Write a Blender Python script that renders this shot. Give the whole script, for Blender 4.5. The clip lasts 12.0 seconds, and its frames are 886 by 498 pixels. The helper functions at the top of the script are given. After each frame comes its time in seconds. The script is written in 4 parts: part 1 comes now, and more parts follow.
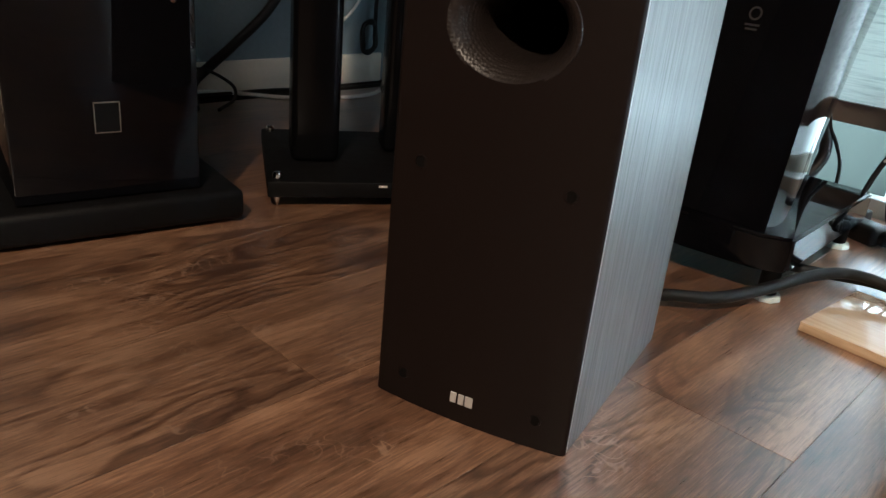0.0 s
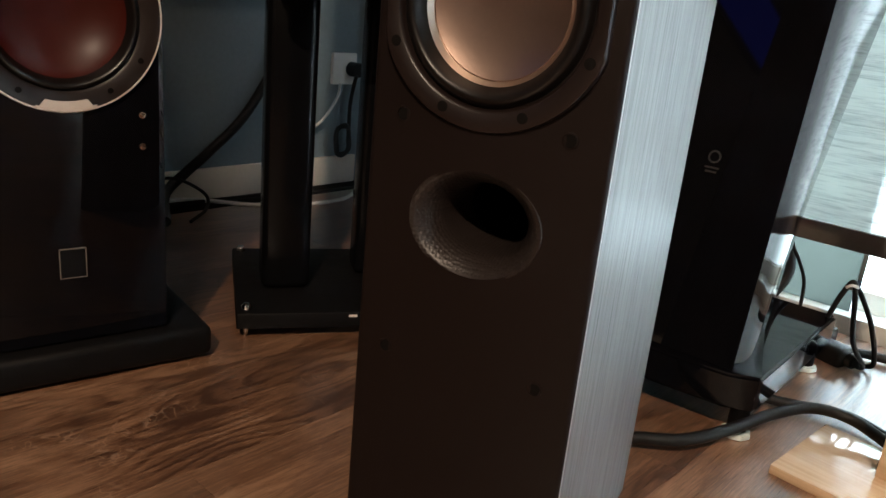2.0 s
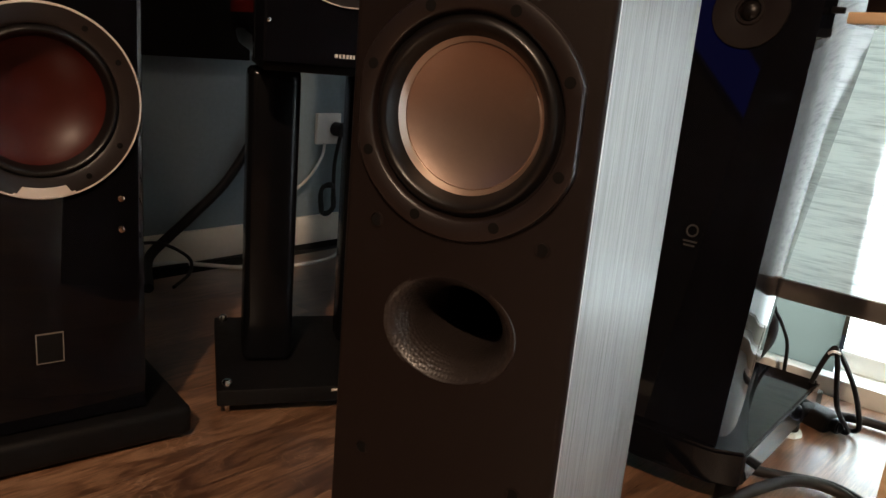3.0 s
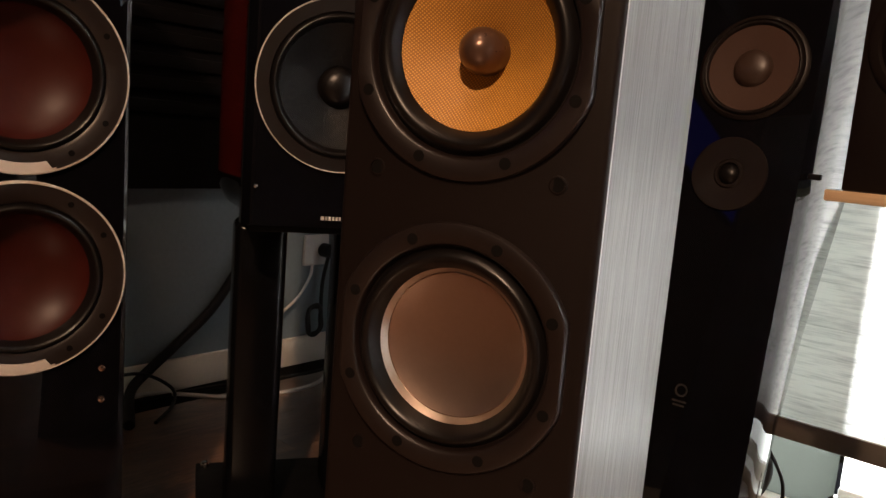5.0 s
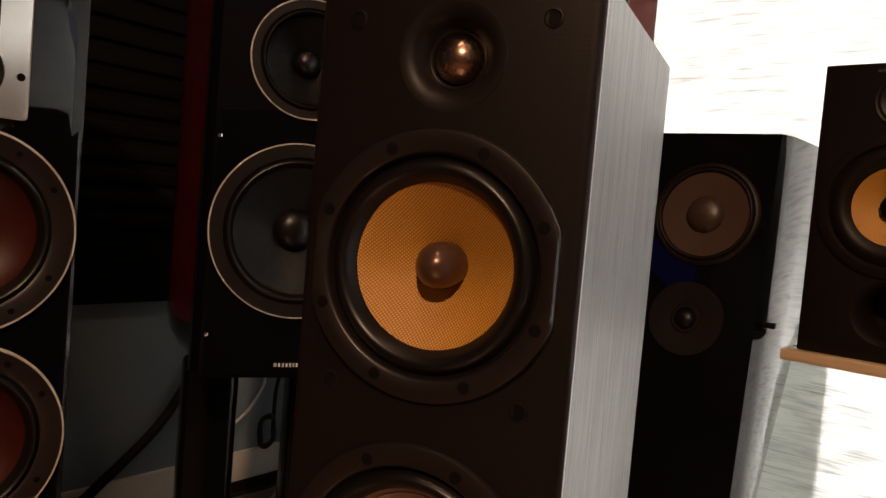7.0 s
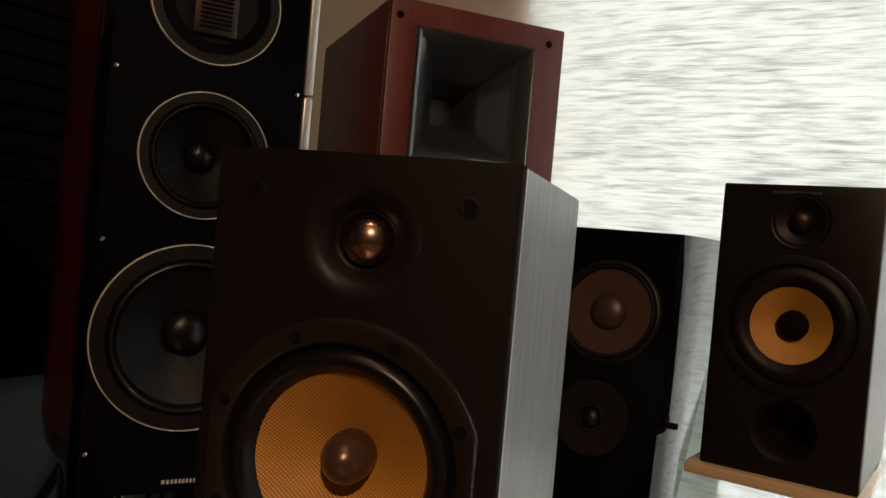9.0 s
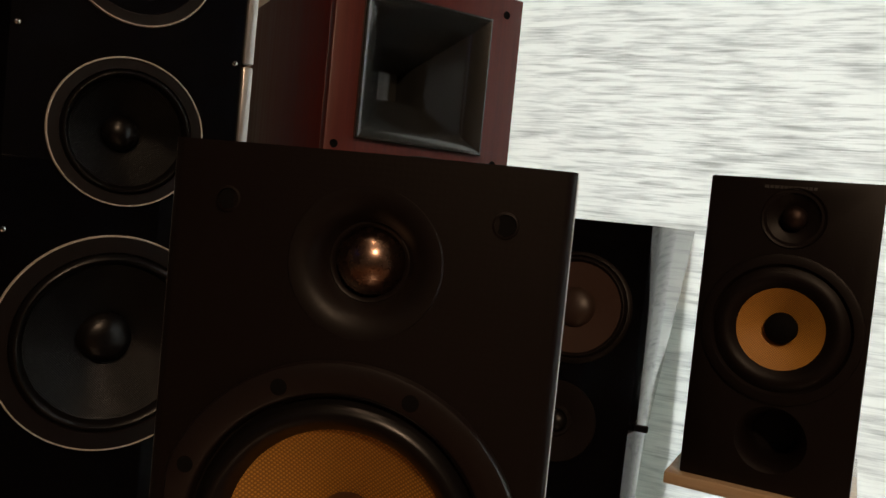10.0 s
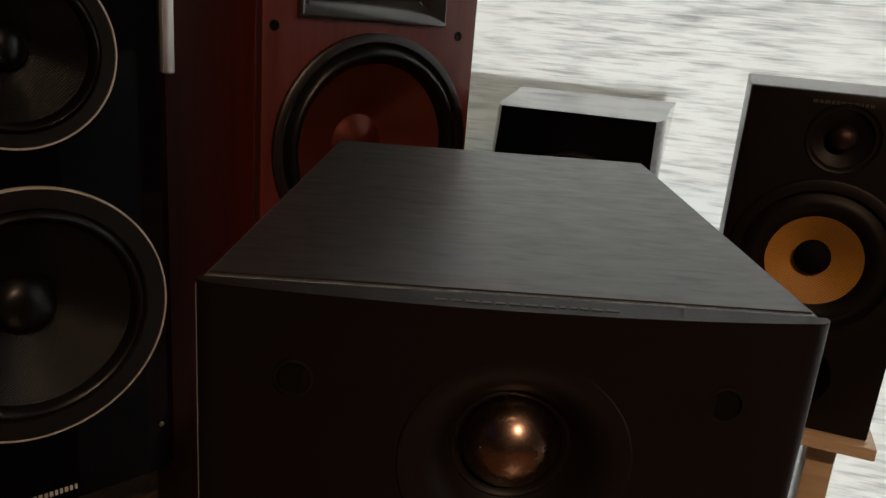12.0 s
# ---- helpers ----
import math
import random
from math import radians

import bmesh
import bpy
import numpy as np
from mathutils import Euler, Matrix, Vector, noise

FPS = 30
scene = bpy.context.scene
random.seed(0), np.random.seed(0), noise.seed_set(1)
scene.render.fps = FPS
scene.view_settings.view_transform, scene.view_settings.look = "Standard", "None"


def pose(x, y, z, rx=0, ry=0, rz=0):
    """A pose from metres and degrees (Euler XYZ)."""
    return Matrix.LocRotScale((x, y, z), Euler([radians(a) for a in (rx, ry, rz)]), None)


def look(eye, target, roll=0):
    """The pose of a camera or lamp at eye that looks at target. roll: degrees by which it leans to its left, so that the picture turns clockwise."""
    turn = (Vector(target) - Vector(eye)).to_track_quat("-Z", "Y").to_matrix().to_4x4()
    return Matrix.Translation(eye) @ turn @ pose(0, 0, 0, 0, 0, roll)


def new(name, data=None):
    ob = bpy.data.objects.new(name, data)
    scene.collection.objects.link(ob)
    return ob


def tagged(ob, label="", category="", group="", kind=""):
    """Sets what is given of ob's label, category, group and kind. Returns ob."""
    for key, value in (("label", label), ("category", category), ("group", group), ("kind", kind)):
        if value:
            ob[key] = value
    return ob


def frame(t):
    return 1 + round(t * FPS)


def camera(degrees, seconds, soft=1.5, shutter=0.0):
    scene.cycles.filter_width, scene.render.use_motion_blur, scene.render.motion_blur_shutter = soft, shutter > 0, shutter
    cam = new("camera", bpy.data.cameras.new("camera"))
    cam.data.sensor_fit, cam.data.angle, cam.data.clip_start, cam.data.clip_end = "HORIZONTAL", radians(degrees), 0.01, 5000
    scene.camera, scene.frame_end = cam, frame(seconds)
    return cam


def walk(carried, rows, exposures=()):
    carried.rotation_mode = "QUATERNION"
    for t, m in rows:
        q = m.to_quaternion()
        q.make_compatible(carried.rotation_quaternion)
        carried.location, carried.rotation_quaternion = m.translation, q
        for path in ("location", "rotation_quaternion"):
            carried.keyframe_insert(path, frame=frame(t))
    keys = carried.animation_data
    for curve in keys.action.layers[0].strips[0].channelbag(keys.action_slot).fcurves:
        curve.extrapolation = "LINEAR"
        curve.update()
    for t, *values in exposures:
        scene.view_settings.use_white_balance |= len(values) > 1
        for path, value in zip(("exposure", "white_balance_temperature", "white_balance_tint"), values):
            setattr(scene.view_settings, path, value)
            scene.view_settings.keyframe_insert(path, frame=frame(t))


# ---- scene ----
cam = camera(59.6, 12.0)
PATH = [
    (0, (0.227, -0.556, 0.421), (-0.565, 1.113, -0.345), 5.7),
    (0.5, (0.225, -0.548, 0.44), (-0.544, 1.15, -0.285), 5.9),
    (1, (0.221, -0.533, 0.466), (-0.549, 1.18, -0.222), 5.9),
    (1.5, (0.217, -0.532, 0.489), (-0.557, 1.195, -0.159), 5.8),
    (2, (0.214, -0.525, 0.516), (-0.565, 1.215, -0.089), 5.7),
    (2.5, (0.215, -0.515, 0.538), (-0.564, 1.241, -0.021), 5.6),
    (3, (0.215, -0.509, 0.565), (-0.56, 1.264, 0.06), 5.1),
    (5, (0.201, -0.486, 0.666), (-0.584, 1.33, 0.372), 4.7),
    (5.5, (0.201, -0.485, 0.692), (-0.566, 1.346, 0.449), 4.8),
    (6, (0.199, -0.477, 0.716), (-0.548, 1.368, 0.529), 4.8),
    (6.5, (0.192, -0.471, 0.739), (-0.531, 1.388, 0.596), 5.0),
    (7, (0.184, -0.465, 0.762), (-0.521, 1.403, 0.659), 4.9),
    (7.5, (0.181, -0.459, 0.787), (-0.507, 1.418, 0.729), 4.7),
    (7.7, (0.18, -0.455, 0.801), (-0.491, 1.428, 0.757), 4.5),
    (9.5, (0.126, -0.407, 0.879), (-0.222, 1.562, 0.835), 5.5),
    (10, (0.08, -0.353, 0.887), (-0.149, 1.631, 0.795), 5.6),
    (10.5, (0.042, -0.297, 0.901), (-0.083, 1.693, 0.748), 5.2),
    (11, (0.011, -0.255, 0.934), (-0.031, 1.731, 0.701), 4.7),
    (11.5, (-0.019, -0.237, 0.953), (0.013, 1.729, 0.586), 4.5),
    (12, (-0.034, -0.21, 0.993), (0.05, 1.701, 0.41), 4.8),
]
EXPOSURES = [(0.0, 1.3, 5200, 3), (2.5, 1.32, 5750, 8), (3.2, 1.23, 6150, 12), (5.0, 1.0, 6750, 20), (5.5, 0.94, 6950, 22), (7.5, 0.34, 7100, 21), (9.5, -0.16, 6600, 11), (12.0, -0.46, 6600, 15)]
walk(cam, [(t, look(eye, target, roll)) for t, eye, target, roll in PATH], EXPOSURES)

# ---- world and light ----
world = bpy.data.worlds.new("sky")
scene.world = world
world.use_nodes = True
sky = world.node_tree.nodes.new("ShaderNodeTexSky")
sky.sky_type, sky.sun_disc = "NISHITA", False
sky.sun_elevation, sky.sun_rotation = radians(35), radians(60)
back = world.node_tree.nodes["Background"]
back.inputs["Strength"].default_value = 0.1
world.node_tree.links.new(sky.outputs[0], back.inputs[0])

ROOM = -17.0                      # the room's turn about z
E1 = Vector((math.cos(radians(ROOM)), math.sin(radians(ROOM)), 0))
E2 = Vector((-math.sin(radians(ROOM)), math.cos(radians(ROOM)), 0))
ROOM_M = pose(0, 0, 0, 0, 0, ROOM)
NAVY_X, WINDOW_Y, BACK_Y, EAST_X, HEIGHT = -1.335, 1.115, -3.6, 3.0, 2.6
BLIND_Y = 1.088


def area(name, m, w, h, watts, color):
    lamp = bpy.data.lights.new(name, "AREA")
    lamp.shape, lamp.size, lamp.size_y, lamp.energy, lamp.color = "RECTANGLE", w, h, watts, color
    ob = new(name, lamp)
    ob.matrix_world = m
    return ob


# daylight standing in the window's opening, shining into the room
area("window_daylight", ROOM_M @ pose(1.2, WINDOW_Y + 0.2, 1.25, -90, 0, 0), 3.4, 2.4, 118, (0.93, 1.0, 0.98))
area("window_daylight", ROOM_M @ pose(EAST_X + 0.2, 0.5, 1.25, 0, 90, 0), 2.4, 1.0, 24, (0.93, 1.0, 0.98))
# warm ceiling downlights behind the viewer
for px, py, watts in ((1.35, -1.95, 58), (0.25, -0.62, 3.5)):
    lamp = bpy.data.lights.new("downlight", "AREA")
    lamp.shape, lamp.size, lamp.energy, lamp.color = "DISK", 0.12, watts, (1.0, 0.68, 0.43)
    new("downlight_lamp", lamp).matrix_world = ROOM_M @ pose(px, py, HEIGHT - 0.03)


# ---- materials ----
def material(name, color, rough=0.5, metal=0.0, spec=0.5, coat=0.0):
    m = bpy.data.materials.new(name)
    m.use_nodes = True
    b = m.node_tree.nodes["Principled BSDF"]
    b.inputs["Base Color"].default_value = (*color, 1)
    b.inputs["Roughness"].default_value = rough
    b.inputs["Metallic"].default_value = metal
    b.inputs["Specular IOR Level"].default_value = spec
    b.inputs["Coat Weight"].default_value = coat
    b.inputs["Coat Roughness"].default_value = 0.03
    return m


class Net:
    """Short hands for wiring a node material."""
    def __init__(self, m):
        self.t = m.node_tree
        self.bsdf = self.t.nodes["Principled BSDF"]

    def node(self, kind, **values):
        n = self.t.nodes.new(kind)
        for key, value in values.items():
            n.inputs[key.replace("_", " ")].default_value = value
        return n

    def link(self, a, b):
        self.t.links.new(a, b)

    def coords(self, scale, turn=(0, 0, 0), shift=None):
        c = self.t.nodes.new("ShaderNodeTexCoord")
        mp = self.t.nodes.new("ShaderNodeMapping")
        mp.inputs["Scale"].default_value = scale
        mp.inputs["Rotation"].default_value = [radians(a) for a in turn]
        self.link(c.outputs["Object"], mp.inputs["Vector"])
        if shift:
            self.link(shift, mp.inputs["Location"])
        return mp.outputs[0]

    def noise(self, vec, scale, detail=4, rough=0.55, distortion=0.0):
        n = self.node("ShaderNodeTexNoise", Scale=scale, Detail=detail, Roughness=rough, Distortion=distortion)
        self.link(vec, n.inputs["Vector"])
        return n.outputs["Fac"]

    def ramp(self, fac, *stops):
        n = self.t.nodes.new("ShaderNodeValToRGB")
        while len(n.color_ramp.elements) < len(stops):
            n.color_ramp.elements.new(0.5)
        for e, (p, c) in zip(n.color_ramp.elements, stops):
            e.position = p
            e.color = (*c, 1) if isinstance(c, tuple) else (c, c, c, 1)
        self.link(fac, n.inputs[0])
        return n.outputs[0]

    def mix(self, a, b, fac, kind="MIX"):
        n = self.t.nodes.new("ShaderNodeMix")
        n.data_type, n.blend_type = "RGBA", kind
        for sock, v in ((n.inputs[0], fac), (n.inputs[6], a), (n.inputs[7], b)):
            if hasattr(v, "links"):
                self.link(v, sock)
            else:
                sock.default_value = v
        return n.outputs[2]

    def math(self, op, a, b=0.0):
        n = self.t.nodes.new("ShaderNodeMath")
        n.operation = op
        for sock, v in zip(n.inputs, (a, b)):
            if hasattr(v, "links"):
                self.link(v, sock)
            else:
                sock.default_value = v
        return n.outputs[0]

    def bump(self, height, strength, distance=0.001):
        n = self.node("ShaderNodeBump", Strength=strength, Distance=distance)
        self.link(height, n.inputs["Height"])
        self.link(n.outputs[0], self.bsdf.inputs["Normal"])
        return n

    def into(self, out, name):
        self.link(out, self.bsdf.inputs[name])


def plain(name, color, rough=0.5, metal=0.0, spec=0.5, coat=0.0, vary=0.12, grain=60.0, bump=0.1, coarse=5.0):
    """A surface with fine grain and slow unevenness in colour and gloss."""
    m = material(name, color, rough, metal, spec, coat)
    k = Net(m)
    v = k.coords((1, 1, 1))
    slow, fine = k.noise(v, coarse, 3), k.noise(v, grain, 5, 0.6)
    both = k.math("ADD", k.math("MULTIPLY", slow, 0.6), k.math("MULTIPLY", fine, 0.4))
    lo = tuple(c * (1 - vary) for c in color)
    hi = tuple(min(1, c * (1 + vary)) for c in color)
    k.into(k.ramp(both, (0.3, lo), (0.7, hi)), "Base Color")
    k.into(k.ramp(both, (0.3, max(0.02, rough * 0.85)), (0.7, min(1, rough * 1.15))), "Roughness")
    if bump:
        k.bump(fine, bump)
    return m


def ash_vinyl():
    m = material("black_ash_vinyl", (0.02, 0.02, 0.021), 0.34, 0, 1.0, 0.6)
    m.node_tree.nodes["Principled BSDF"].inputs["Coat Roughness"].default_value = 0.44
    m.node_tree.nodes["Principled BSDF"].inputs["Coat IOR"].default_value = 1.9
    k = Net(m)
    grain = k.noise(k.coords((300, 300, 7)), 1.0, 4, 0.65)
    pores = k.noise(k.coords((820, 820, 18)), 1.0, 3, 0.6)
    split = k.noise(k.coords((170, 170, 9)), 1.0, 2, 0.5)
    lines = k.math("ADD", k.math("MULTIPLY", grain, 0.5), k.math("MULTIPLY", pores, 0.5))
    k.into(k.ramp(grain, (0.3, (0.01, 0.01, 0.011)), (0.7, (0.07, 0.07, 0.072))), "Base Color")
    open_pore = k.ramp(split, (0.27, 0.6), (0.33, 1.0))
    k.into(k.math("MULTIPLY", k.ramp(lines, (0.36, 0.78), (0.56, 1.0)), open_pore), "Specular IOR Level")
    k.into(k.math("MULTIPLY", k.ramp(lines, (0.38, 0.6), (0.58, 1.0)), open_pore), "Coat Weight")
    k.into(k.ramp(lines, (0.35, 0.5), (0.65, 0.4)), "Roughness")
    k.bump(lines, 0.22, 0.0006)
    return m


def ash_top():
    m = material("black_ash_vinyl_top", (0.03, 0.03, 0.03), 0.38, 0, 0.45)
    k = Net(m)
    grain = k.noise(k.coords((22, 190, 190)), 1.0, 5, 0.65)
    spots = k.noise(k.coords((60, 150, 60)), 1.0, 2)
    k.into(k.ramp(grain, (0.3, (0.006, 0.0055, 0.005)), (0.75, (0.026, 0.0235, 0.021))), "Base Color")
    k.into(k.ramp(spots, (0.3, 0.3), (0.7, 0.38)), "Roughness")
    pits = k.noise(k.coords((55, 260, 260)), 1.0, 3, 0.6)
    k.into(k.ramp(pits, (0.36, 0.4), (0.5, 0.62)), "Specular IOR Level")
    k.bump(k.math("ADD", grain, pits), 0.05, 0.0005)
    return m


def kevlar(name, a, b, rough=0.42, spec=0.5):
    m = material(name, a, rough, 0, spec)
    k = Net(m)
    v = k.coords((1, 1, 1))
    sep = k.t.nodes.new("ShaderNodeSeparateXYZ")
    k.link(v, sep.inputs[0])
    wx = k.math("SINE", k.math("MULTIPLY", sep.outputs[0], 2500.0))
    wz = k.math("SINE", k.math("MULTIPLY", sep.outputs[2], 2500.0))
    weave = k.math("MULTIPLY", wx, wz)
    slow = k.noise(v, 18, 3)
    base = k.mix((*b, 1), (*a, 1), k.ramp(weave, (0.0, 0.0), (0.6, 1.0)))
    k.into(k.mix(base, (a[0] * 0.8, a[1] * 0.75, a[2] * 0.7, 1), k.math("MULTIPLY", slow, 0.5)), "Base Color")
    k.bump(weave, 0.35, 0.0006)
    return m


def plank_wood():
    """Brown oak: soft bands along the plank, arched growth lines round knots, pale curved flecks."""
    m = material("brown_oak_laminate", (0.2, 0.11, 0.06), 0.4, 0, 0.9, 1.0)
    m.node_tree.nodes["Principled BSDF"].inputs["Coat Roughness"].default_value = 0.3
    k = Net(m)
    info = k.t.nodes.new("ShaderNodeObjectInfo")
    comb = k.t.nodes.new("ShaderNodeCombineXYZ")
    for i, f in enumerate((37.0, 91.0, 13.0)):
        k.link(k.math("MULTIPLY", info.outputs["Random"], f), comb.inputs[i])
    shift = comb.outputs[0]

    def about(value, amount):
        return k.math("MULTIPLY", k.math("SUBTRACT", value, 0.5), amount)

    vor = k.t.nodes.new("ShaderNodeTexVoronoi")
    vor.inputs["Scale"].default_value = 1.0
    k.link(k.coords((7.0, 3.0, 1), shift=shift), vor.inputs["Vector"])
    near = k.math("POWER", k.math("SUBTRACT", 1.0, k.math("MINIMUM", k.math("MULTIPLY", vor.outputs["Distance"], 2.3), 1.0)), 2.0)
    warp = k.noise(k.coords((7.5, 1.5, 1), shift=shift), 1.0, 2, 0.4)
    wobble = k.noise(k.coords((30, 9, 1), shift=shift), 1.0, 2, 0.5)
    field = k.math("ADD", k.math("MULTIPLY", warp, 26.0), k.math("ADD", k.math("MULTIPLY", near, 3.5), k.math("MULTIPLY", wobble, 1.6)))
    rings = k.ramp(k.math("FRACT", field), (0.0, 0.0), (0.45, 0.15), (0.8, 1.0), (1.0, 0.0))
    mask = k.ramp(k.noise(k.coords((4.0, 1.6, 1), shift=shift), 1.3, 2), (0.44, 0.06), (0.56, 1.0))
    fibre = k.noise(k.coords((330, 12, 1), shift=shift), 1.0, 5, 0.7)
    hair = k.noise(k.coords((900, 45, 1), shift=shift), 1.0, 3, 0.7)
    broad = k.noise(k.coords((16, 1.6, 1), shift=shift), 1.0, 4, 0.55)
    blot = k.noise(k.coords((13, 7, 1), shift=shift), 1.0, 3)
    tone = k.math("ADD", k.math("ADD", 0.5, about(broad, 0.9)), k.math("ADD", about(fibre, 0.9), k.math("ADD", about(hair, 0.75), about(blot, 0.7))))
    tone = k.math("SUBTRACT", tone, k.math("MULTIPLY", k.math("MULTIPLY", rings, mask), 0.27))
    col = k.ramp(tone, (0.2, (0.05, 0.023, 0.013)), (0.46, (0.15, 0.078, 0.042)), (0.74, (0.33, 0.195, 0.115)))
    col = k.mix(col, (0.03, 0.015, 0.01, 1), k.ramp(k.math("ADD", near, about(blot, 0.5)), (0.62, 0.0), (0.85, 0.7)))
    worm = k.math("ABSOLUTE", k.math("SUBTRACT", k.noise(k.coords((48, 42, 1), shift=shift), 1.0, 1, 0.5, 0.8), 0.5))
    where = k.ramp(k.noise(k.coords((9, 6, 1), shift=shift), 1.0, 2), (0.57, 0.0), (0.64, 0.5))
    col = k.mix(col, (0.4, 0.265, 0.18, 1), k.math("MULTIPLY", k.ramp(worm, (0.008, 1.0), (0.026, 0.0)), where))
    hue = k.ramp(info.outputs["Random"], (0.0, (0.84, 0.84, 0.84)), (1.0, (1.14, 1.08, 1.02)))
    k.into(k.mix(col, hue, 1.0, "MULTIPLY"), "Base Color")
    k.into(k.ramp(fibre, (0.3, 0.26), (0.7, 0.42)), "Roughness")
    k.bump(k.math("ADD", fibre, k.math("MULTIPLY", hair, 0.4)), 0.16, 0.0008)
    return m


def red_wood():
    m = material("cherry_veneer", (0.25, 0.045, 0.025), 0.38, 0, 0.5)
    k = Net(m)
    grain = k.noise(k.coords((80, 80, 3)), 1.0, 5, 0.6)
    slow = k.noise(k.coords((1, 1, 1)), 6, 3)
    k.into(k.mix(k.ramp(grain, (0.3, (0.09, 0.011, 0.007)), (0.75, (0.175, 0.025, 0.013))), (0.1, 0.012, 0.0075, 1), k.math("MULTIPLY", slow, 0.5)), "Base Color")
    k.into(k.ramp(grain, (0.3, 0.32), (0.7, 0.45)), "Roughness")
    return m


def light_wood():
    m = material("pale_pine_board", (0.6, 0.42, 0.25), 0.28, 0, 0.6, 1.0)
    k = Net(m)
    grain = k.noise(k.coords((6, 120, 120)), 1.0, 4, 0.6)
    k.into(k.ramp(grain, (0.3, (0.6, 0.41, 0.24)), (0.75, (0.76, 0.57, 0.37))), "Base Color")
    k.into(k.ramp(grain, (0.3, 0.12), (0.75, 0.2)), "Roughness")
    return m


def blind_cloth():
    """Woven roller-blind cloth that lets daylight through, with uneven horizontal slubs."""
    m = bpy.data.materials.new("slub_blind_cloth")
    m.use_nodes = True
    k = Net(m)
    t = k.t
    streak = k.noise(k.coords((13.0, 1, 125)), 1.0, 3, 0.55, 0.25)
    thread = k.noise(k.coords((9.0, 1, 480)), 1.0, 2, 0.6)
    patch = k.noise(k.coords((4.0, 1, 22)), 1.0, 2)
    f = k.math("ADD", k.math("MULTIPLY", streak, 0.52), k.math("ADD", k.math("MULTIPLY", thread, 0.32), k.math("MULTIPLY", patch, 0.16)))
    col = k.ramp(f, (0.37, (0.55, 0.565, 0.555)), (0.46, (0.73, 0.74, 0.73)), (0.54, (0.85, 0.86, 0.84)))
    dif, tra = t.nodes.new("ShaderNodeBsdfDiffuse"), t.nodes.new("ShaderNodeBsdfTranslucent")
    k.link(col, dif.inputs[0])
    k.link(col, tra.inputs[0])
    mixer = t.nodes.new("ShaderNodeMixShader")
    mixer.inputs[0].default_value = 0.48
    k.link(dif.outputs[0], mixer.inputs[1])
    k.link(tra.outputs[0], mixer.inputs[2])
    t.nodes.remove(k.bsdf)
    k.link(mixer.outputs[0], t.nodes["Material Output"].inputs["Surface"])
    return m


def dimpled(name, color, rough, spec, scale, depth):
    m = material(name, color, rough, 0, spec)
    k = Net(m)
    vor = k.t.nodes.new("ShaderNodeTexVoronoi")
    vor.inputs["Scale"].default_value = scale
    vor.inputs["Randomness"].default_value = 0.25
    k.link(k.coords((1, 1, 1)), vor.inputs["Vector"])
    k.bump(k.ramp(vor.outputs["Distance"], (0.0, 0.0), (0.35, 0.6), (0.6, 1.0)), depth, 0.001)
    return m


ASH, ASH_TOP = ash_vinyl(), ash_top()
BAFFLE = dimpled("black_grained_baffle", (0.0075, 0.0046, 0.0038), 0.46, 0.22, 330.0, 0.035)
GLOSS = plain("black_piano_lacquer", (0.003, 0.003, 0.004), 0.035, 0, 0.27, 0.0, 0.1, 30, 0.0)
COLUMN = plain("black_satin_lacquer", (0.003, 0.003, 0.0034), 0.2, 0, 0.2, 0.0, 0.1, 30, 0.0)
SATIN = plain("satin_black_metal", (0.0035, 0.0033, 0.0034), 0.55, 0, 0.13)
FLANGE = plain("black_cast_flange", (0.0105, 0.0068, 0.006), 0.35, 0.0, 0.5, 0, 0.12, 500, 0.05)
DISH = plain("soft_brown_black_dish", (0.0085, 0.0058, 0.005), 0.45, 0, 0.25, 0, 0.12, 400, 0.04)
RUBBER = plain("black_rubber", (0.005, 0.0042, 0.004), 0.33, 0, 0.36, 0, 0.15, 200, 0.06)
# near black: painted shade of holes and recesses, also plain dark parts
DEEP_BLACK = plain("recess_shade_and_dark_parts", (0.003, 0.0025, 0.0022), 0.8, 0, 0.12)
KEVLAR = kevlar("yellow_woven_aramid", (0.8, 0.4, 0.07), (0.3, 0.125, 0.02))
CUP = plain("copper_grey_cap", (0.13, 0.075, 0.052), 0.28, 0.6, 0.5)
# warm reflections are put into both aluminium colours as a coppery tint
ALU = plain("satin_aluminium_cone", (0.46, 0.34, 0.28), 0.36, 1.0, 0.5, 0, 0.06, 300, 0.05)
ALU_RIM = plain("bright_aluminium_rim", (0.66, 0.56, 0.48), 0.36, 1.0, 0.5, 0, 0.06)
MESH_DOME = plain("dark_bronze_mesh_dome", (0.05, 0.032, 0.026), 0.36, 0.8, 0.5, 0, 0.1, 900, 0.3)
DOME = plain("polished_metal_dome", (0.36, 0.24, 0.185), 0.27, 1.0, 0.5, 0, 0.05, 200, 0)
CHROME = plain("chrome", (0.75, 0.74, 0.72), 0.1, 1.0, 0.5, 0, 0.05, 90, 0)
SILVER = plain("silver_trim", (0.66, 0.66, 0.65), 0.34, 0.7, 0.5, 0, 0.06)
WHITE_RING = plain("pale_trim_ring", (0.62, 0.55, 0.48), 0.4, 0.2, 0.5, 0, 0.06)
FIBRE = kevlar("black_woven_fibre", (0.006, 0.0052, 0.005), (0.0035, 0.0035, 0.0035), 0.3, 0.28)
RED_CONE = plain("red_wood_fibre_cone", (0.04, 0.005, 0.0028), 0.42, 0, 0.26, 0, 0.2, 60, 0.04)
COPPER_CONE = plain("red_copper_cone", (0.14, 0.028, 0.015), 0.34, 0.5, 0.5, 0, 0.1, 200, 0.04)
